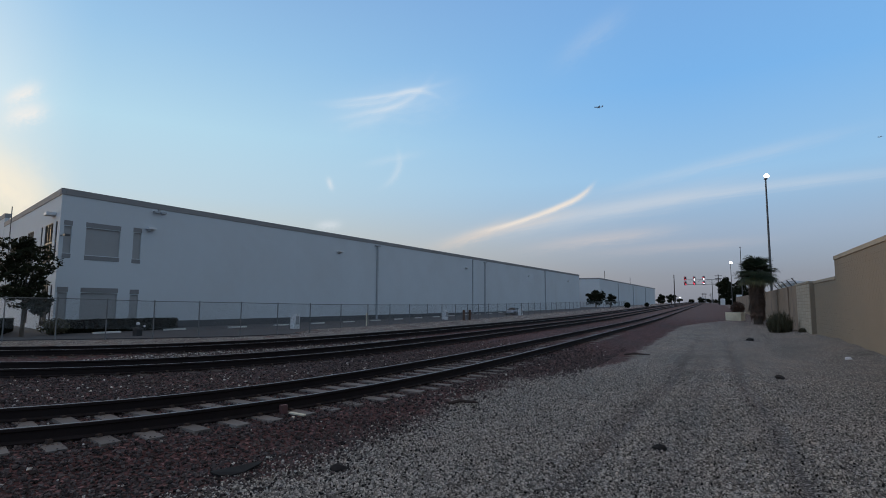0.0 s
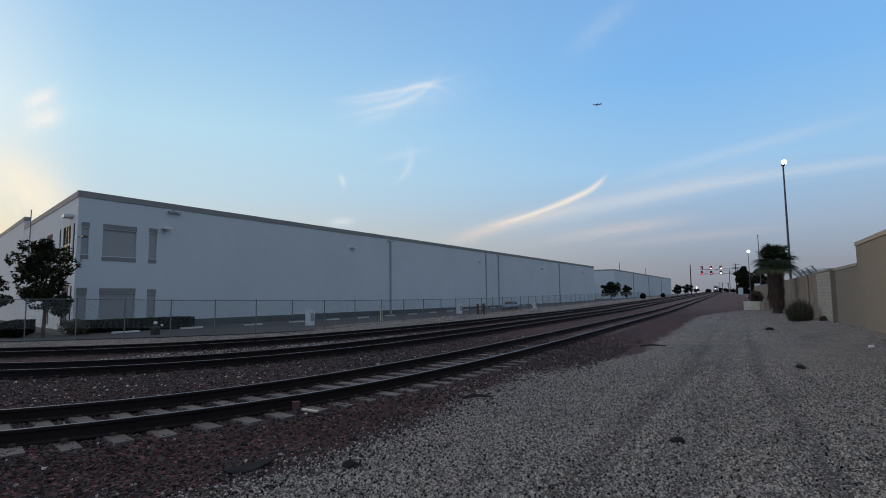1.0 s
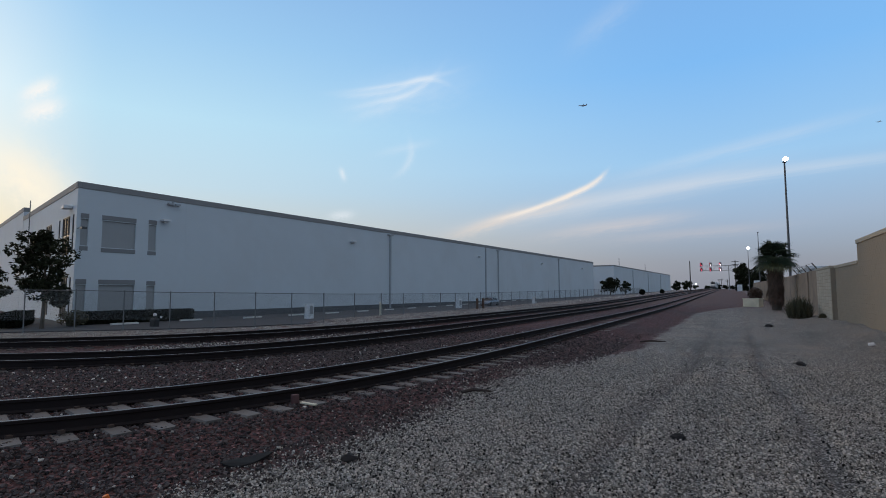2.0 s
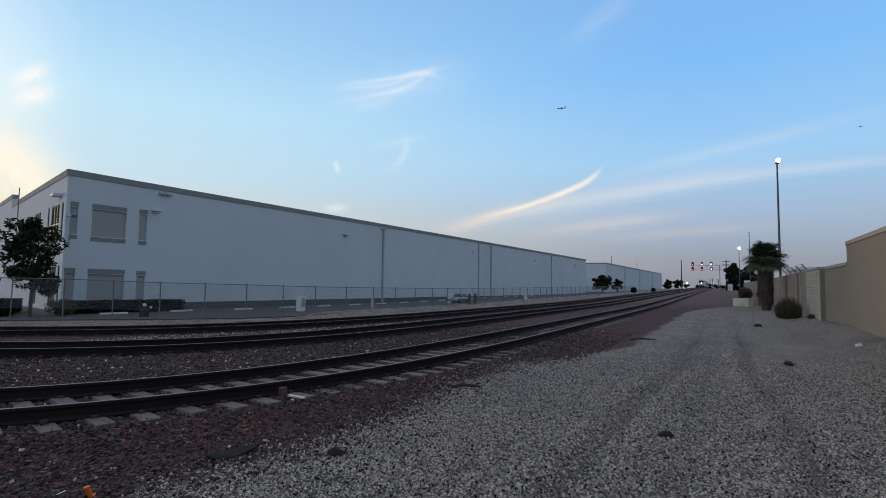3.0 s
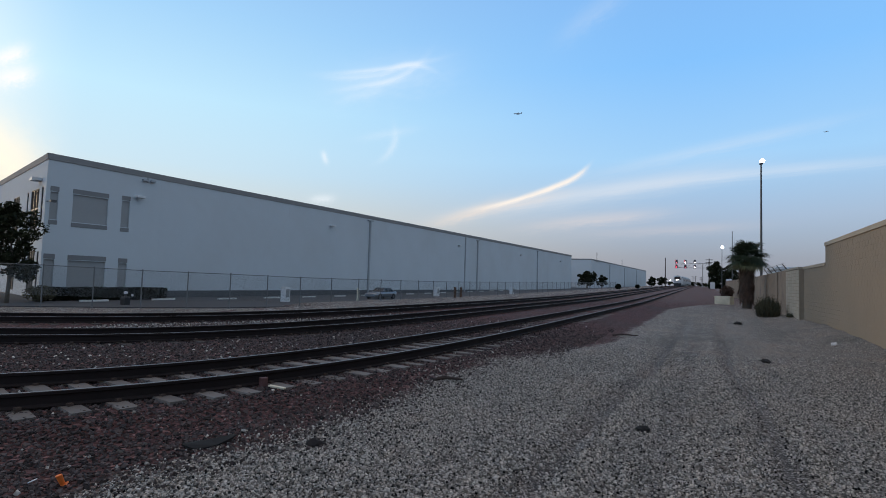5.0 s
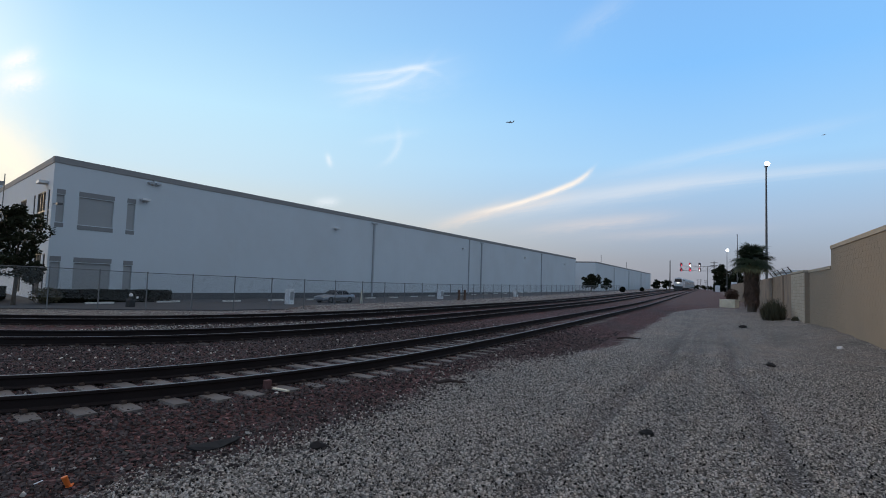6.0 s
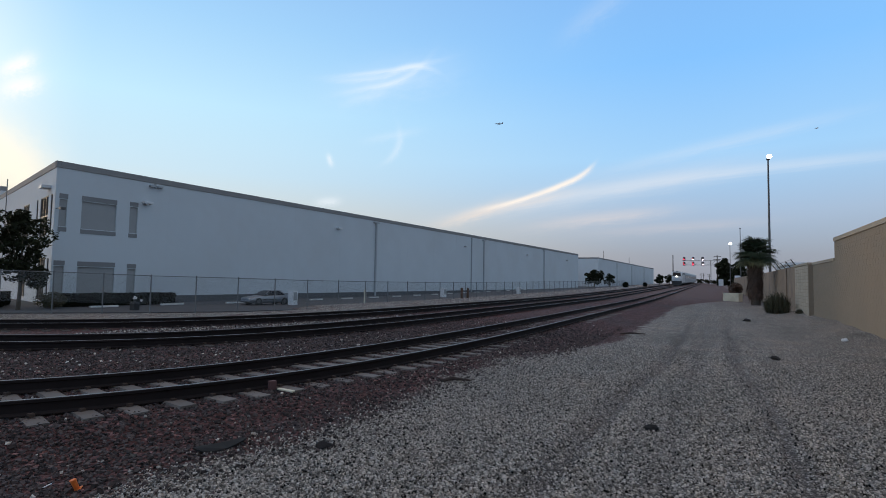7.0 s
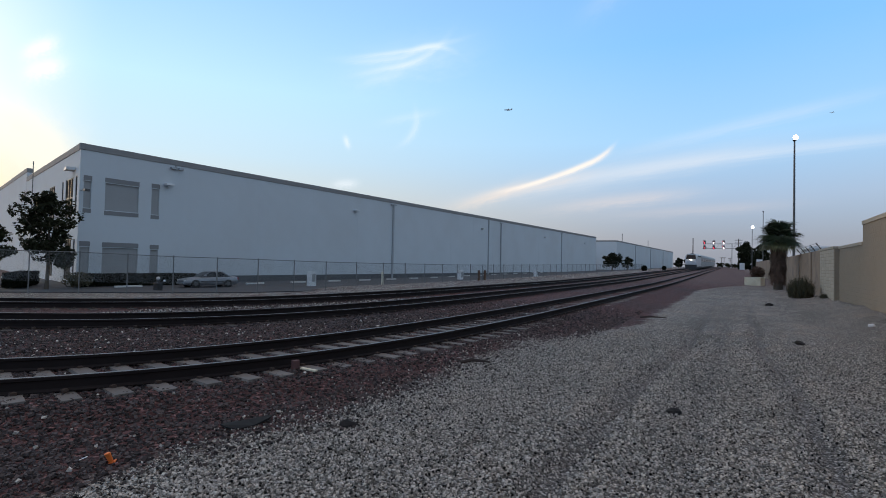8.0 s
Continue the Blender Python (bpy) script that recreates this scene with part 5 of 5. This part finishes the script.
# ---- the silver car ----
def build_car():
    root = empty("car", Matrix.Scale(0.87, 4))
    tagged(root, "silver sedan driving along the service road", "car")
    # runs towards local -y; x across
    half = [(0.0, 0.0), (0.80, 0.0), (0.95, 0.10), (1.0, 0.42), (0.98, 0.70), (0.92, 0.90), (0.78, 0.985), (0.40, 1.0), (0.0, 1.0)]
    ring = half + [(-x, z) for x, z in half[-2:0:-1]]
    outline = [(-2.36, 0.36, 0.56, 0.52), (-2.33, 0.29, 0.63, 0.68), (-2.20, 0.22, 0.70, 0.80), (-1.90, 0.19, 0.76, 0.86), (-1.40, 0.18, 0.83, 0.89), (-0.90, 0.18, 0.90, 0.90), (0.0, 0.18, 0.93, 0.905), (1.0, 0.18, 0.96, 0.90), (1.60, 0.19, 0.97, 0.89), (2.05, 0.22, 0.95, 0.86), (2.28, 0.28, 0.90, 0.79), (2.37, 0.38, 0.78, 0.66)]
    bm = bmesh.new()
    loft(bm, [[(x * w, y, low + z * (belt - low)) for x, z in ring] for y, low, belt, w in outline])
    part("body", bm, M_CARPAINT, root, smooth=True)
    # side glass and screens, narrowing to the roof
    levels = [(0.90, -1.02, 1.72, 0.80), (1.06, -0.76, 1.46, 0.77), (1.20, -0.50, 1.22, 0.72), (1.32, -0.24, 1.00, 0.66)]
    bm = bmesh.new()
    loft(bm, [[(-w * 0.86, y0, z), (w * 0.86, y0, z), (w, y0 + 0.16, z), (w, y1 - 0.18, z), (w * 0.86, y1, z), (-w * 0.86, y1, z), (-w, y1 - 0.18, z), (-w, y0 + 0.16, z)] for z, y0, y1, w in levels])
    part("greenhouse", bm, M_GLASSDARK, root, "dark side glass")
    bm = bmesh.new()
    loft(bm, [[(-w, y0, z), (w, y0, z), (w + 0.02, y0 + 0.12, z), (w + 0.02, y1 - 0.14, z), (w, y1, z), (-w, y1, z), (-w - 0.02, y1 - 0.14, z), (-w - 0.02, y0 + 0.12, z)] for z, y0, y1, w in ((1.315, -0.27, 1.03, 0.655), (1.375, -0.12, 0.90, 0.60), (1.405, 0.08, 0.70, 0.48))])
    for sx in (-1, 1):
        for (ya, yb, r) in ((-0.90, -0.16, 0.035), (0.36, 0.34, 0.04), (1.55, 0.88, 0.075)):
            tube(bm, [(sx * 0.805, ya, 0.90), (sx * 0.66, yb, 1.335)], r, 8)
    part("roof", bm, M_CARPAINT, root, smooth=True)
    for sx in (-1, 1):
        bm = bmesh.new()
        box(bm, sx * 0.905 - 0.012, sx * 0.905 + 0.012, -1.0, 0.95, 0.50, 0.56, 0.008)
        part("side_moulding", bm, M_TYRE, root)
        for y in (-0.15, 0.85):
            bm = bmesh.new()
            box(bm, sx * 0.895 - 0.02, sx * 0.895 + 0.02, y, y + 0.16, 0.76, 0.79, 0.008)
            part("door_handle", bm, M_CARPAINT, root)
    for y in (-1.42, 1.35):
        for sx in (-1, 1):
            w = empty("wheel", pose(sx * 0.80, y, 0.32))
            w.parent = root
            wheels.append((w, sx * 0.80, y))
            bm = bmesh.new()
            tube(bm, [(-0.10, 0, 0), (0.10, 0, 0)], 0.32, 20)
            part("tyre", bm, M_TYRE, w)
            bm = bmesh.new()
            tube(bm, [(-0.13, 0, 0), (0.13, 0, 0)], 0.20, 5)
            part("rim", bm, M_RIM, w)
            # black disc standing in for the shade inside the wheel well
            bm = bmesh.new()
            tube(bm, [(sx * 0.80, y, 0.30), (sx * 0.905, y, 0.30)], 0.37, 18)
            part("arch_shade_disc", bm, M_TYRE, root)
    for sx in (-1, 1):
        bm = bmesh.new()
        box(bm, sx * 0.56 - 0.19, sx * 0.56 + 0.19, -2.335, -2.12, 0.53, 0.65, 0.03)
        part("headlight", bm, M_CARLIGHT, root)
        bm = bmesh.new()
        box(bm, sx * 0.62 - 0.16, sx * 0.62 + 0.16, 2.22, 2.36, 0.66, 0.84, 0.03)
        part("tail_light", bm, M_TAIL, root)
        bm = bmesh.new()
        box(bm, sx * 0.95 - 0.09, sx * 0.95 + 0.09, -0.72, -0.60, 0.93, 1.05, 0.02)
        part("mirror", bm, M_CARPAINT, root)
    bm = bmesh.new()
    box(bm, -0.74, 0.74, -2.41, -2.2, 0.28, 0.44, 0.06)
    part("bumper", bm, M_CARPAINT, root)
    return root


wheels = []
car = build_car()


# ---- the aircraft ----
def build_aircraft():
    root = empty("airliner")
    tagged(root, "distant twin-engined airliner descending in the dusk sky", "airliner")
    bm = bmesh.new()
    st = [(-19, 0.4), (-17.5, 1.4), (-14, 1.95), (8, 1.95), (14, 1.4), (19, 0.4)]
    loft(bm, [[(y, r * math.cos(a), r * math.sin(a) + (0.8 if y > 12 else 0)) for a in (2 * math.pi * i / 12 for i in range(12))] for y, r in st])
    part("fuselage", bm, M_PLANE, root, smooth=True)
    for s in (-1, 1):
        bm = bmesh.new()
        loft(bm, [[(-4, s * 1.5, -1.0), (3.5, s * 1.5, -1.0), (3.5, s * 1.5, -0.5), (-4, s * 1.5, -0.5)], [(4.0, s * 17, 0.8), (6.0, s * 17, 0.8), (6.0, s * 17, 1.0), (4.0, s * 17, 1.0)]])
        part("wing", bm, M_PLANE, root)
        bm = bmesh.new()
        loft(bm, [[(14, s * 0.5, 1.0), (18, s * 0.5, 1.0), (18, s * 0.5, 1.3), (14, s * 0.5, 1.3)], [(17.5, s * 6.5, 1.6), (19, s * 6.5, 1.6), (19, s * 6.5, 1.75), (17.5, s * 6.5, 1.75)]])
        part("tailplane", bm, M_PLANE, root)
        bm = bmesh.new()
        tube(bm, [(-4.5, s * 5.5, -1.7), (-0.5, s * 5.5, -1.6)], [1.1, 0.8], 12)
        part("engine", bm, M_PLANE, root)
    bm = bmesh.new()
    loft(bm, [[(12.5, -0.2, 1.5), (18.2, -0.2, 1.5), (18.2, 0.2, 1.5), (12.5, 0.2, 1.5)], [(17, -0.1, 8.0), (19.5, -0.1, 8.0), (19.5, 0.1, 8.0), (17, 0.1, 8.0)]])
    part("fin", bm, M_PLANE, root)
    return root


airliner = build_aircraft()
far_airliner = copy_thing(airliner, pose(0, 0, 0))
tagged(far_airliner, "tiny far airliner seen nearly end-on in the haze")


# ---- loose stones, blocks of the wall ----
def scatter_stones(name, label, mat, places, sizes, seed):
    rng = np.random.default_rng(seed)
    shape = np.array([(-1, -1, -1), (1, -1, -1), (1, 1, -1), (-1, 1, -1), (-1, -1, 1), (1, -1, 1), (1, 1, 1), (-1, 1, 1)], float) * 0.6
    tris = np.array([(3, 2, 1, 0), (4, 5, 6, 7), (0, 1, 5, 4), (1, 2, 6, 5), (2, 3, 7, 6), (3, 0, 4, 7)])
    n = len(places)
    v = shape[None] * rng.uniform(0.45, 1.25, (n, 8, 3))
    ang = rng.uniform(0, 2 * np.pi, (n, 3))
    for ax in range(3):
        c, s = np.cos(ang[:, ax])[:, None], np.sin(ang[:, ax])[:, None]
        i, j = (ax + 1) % 3, (ax + 2) % 3
        a, b = v[:, :, i] * c - v[:, :, j] * s, v[:, :, i] * s + v[:, :, j] * c
        v[:, :, i], v[:, :, j] = a, b
    v[:, :, 2] *= 0.95
    v = v * sizes[:, None, None] + places[:, None, :]
    f = (tris[None] + 8 * np.arange(n)[:, None, None]).reshape(-1, 4)
    mesh = bpy.data.meshes.new(name)
    mesh.from_pydata(v.reshape(-1, 3).tolist(), [], f.tolist())
    mesh.materials.append(mat)
    tagged(new(name, mesh), label, "gravel", kind="stuff")


def stone_fields():
    rng = np.random.default_rng(4)
    pale, dark, ps, ds = [], [], [], []
    tries = 0
    while len(pale) < 120000 and tries < 900000:
        tries += 1
        y = 2.2 + 17.0 * rng.random() ** 1.6 if tries % 12 else rng.uniform(-3.0, 2.2)
        x = rng.uniform(-6.0, 5.0) * (0.45 + y / 18) - 1.0
        if x > 4.9:
            continue
        e = x - edge_x(y) + rng.normal(0, 0.35)
        if e > 0 and rng.random() > 0.25 * rut(x, y) and rng.random() > smooth(11, 19.5, y):
            pale.append((x, y, ground_z(x, y) + 0.008))
            ps.append(0.0075 + 0.0125 * rng.random() ** 1.8)
    while len(dark) < 54000:
        y = 1.6 + 24.0 * rng.random() ** 1.6
        x = -3.2 - 13.0 * rng.random() ** 1.15
        if x - edge_x(y) + rng.normal(0, 0.35) > 0.05:
            continue
        if y < 4 and x < -9.5 or x < -2.9 * y - 4:
            continue
        if rng.random() < smooth(14, 25.5, y):
            continue
        z = ground_z(x, y)
        yy = max(y, 1.0)
        mid, far = rail_x("middle", yy), rail_x("far", yy)
        # pale chippings lie thick between the two farther tracks and thinly elsewhere
        chip = 0.5 if far + 0.4 < x < mid - GAUGE - 0.4 else 0.035 if mid + 0.5 < x < rail_x("near", yy) - GAUGE - 0.5 else 0.008
        if rng.random() < chip:
            pale.append((x, y, z + 0.012))
            ps.append(0.014 + 0.022 * rng.random() ** 1.5)
        else:
            dark.append((x, y, z + 0.004))
            ds.append(0.014 + 0.024 * rng.random() ** 1.7)
    scatter_stones("gravel_stones", "loose pale crushed gravel stones", M_GRAVELSTONE, np.array(pale), np.array(ps), 1)
    scatter_stones("ballast_stones", "loose dark reddish ballast stones", M_BALLASTSTONE, np.array(dark), np.array(ds), 2)


stone_fields()


def wall_blocks():
    m = block_mesh("tan_block", 0.008, 0.39, 0.19, M_BLOCK)
    rows = []
    for r in range(22):
        z = -0.58 + r * 0.2
        for c in range(80):
            y = 19.0 + c * 0.4 + (0.2 if r % 2 else 0)
            if z > 2.6 and y > 29.75 or y > 35.8 or z > 3.55:
                continue
            rows.append((y, z))
    near = [p for p in rows if p[0] > 27.0][:300]
    keep = set(near)
    for y, z in near:
        ob = new("block", m)
        ob.parent = wall_root
        ob.matrix_basis = pose(5.019, y, z)
    bm = bmesh.new()
    for y, z in rows:
        if (y, z) not in keep:
            box(bm, 5.011, 5.018, y - 0.195, y + 0.195, z - 0.095, z + 0.095)
    for r in range(21):
        z = -0.58 + r * 0.2
        for c in range(120):
            y = 18.6 - c * 0.4 + (0.2 if r % 2 else 0)
            box(bm, 5.011, 5.018, y - 0.195, y + 0.195, z - 0.095, z + 0.095)
    tagged(part("block_courses", bm, M_BLOCK, wall_root), kind="stuff")


wall_blocks()


# ---- what moves ----
def motions():
    track_x = TRACKS["middle"][0] - GAUGE / 2
    train = [(0.0, 440.0), (1.5, 377.0), (3.5, 296.0), (4.5, 254.0), (6.0, 208.0), (7.0, 181.0), (8.0, 157.0)]
    climb = math.degrees(math.atan(0.0085))
    walk(locomotive, [(t, pose(track_x, y, grade(y), climb if y < 330 else 0.0)) for t, y in train])
    for i, c in enumerate(coaches):
        back = 20.9 + 26.1 * i
        walk(c, [(t, pose(track_x, y + back, grade(y + back), climb if y + back < 330 else 0.0)) for t, y in train])
    drive = [(0.0, 87.0), (1.5, 75.0), (3.0, 63.4), (4.0, 55.8), (4.5, 52.0), (5.8, 42.0), (6.5, 36.6), (7.0, 32.9), (7.5, 29.7), (8.0, 26.5)]
    swing = [-31.2, -31.2, -31.2, -31.2, -31.2, -31.7, -32.6, -33.4, -34.2, -35.0]
    yaw = [0, 0, 0, 0, -1, -7, -11, -13, -14, -14]
    walk(car, [(t, pose(x, y, -0.80 + grade(y), 0, 0, r)) for (t, y), x, r in zip(drive, swing, yaw)])
    for w, x, y0 in wheels:
        # the wheel rolls in turns of under ninety degrees
        ts = [i * 0.05 for i in range(161)]
        ys = np.interp(ts, [a for a, _ in drive], [b for _, b in drive])
        rows = [(t, pose(x, y0, 0.32, math.degrees((ys[0] - y) / 0.278), 0, 0)) for t, y in zip(ts, ys)]
        walk(w, rows)
    fly = [(0.0, -272, 1475, 549), (1.0, -308, 1468, 531), (1.5, -329, 1464, 525), (3.0, -395, 1447, 507), (3.5, -421, 1440, 501), (4.0, -443, 1433, 494), (4.5, -465, 1426, 488), (6.0, -515, 1409, 464), (7.0, -545, 1397, 451), (8.0, -568, 1389, 437)]
    walk(airliner, [(t, pose(x * 1.6, y * 1.6, z * 1.6, 0, 4, 12)) for t, x, y, z in fly])

    tiny = [(0.0, 945, 4070, 1040), (4.5, 715, 4112, 1036), (6.0, 656, 4121, 1038), (7.0, 608, 4128, 1034), (8.0, 540, 4143, 1018)]
    walk(far_airliner, [(t, pose(x, y, z, 0, 0, 98)) for t, x, y, z in tiny])


motions()
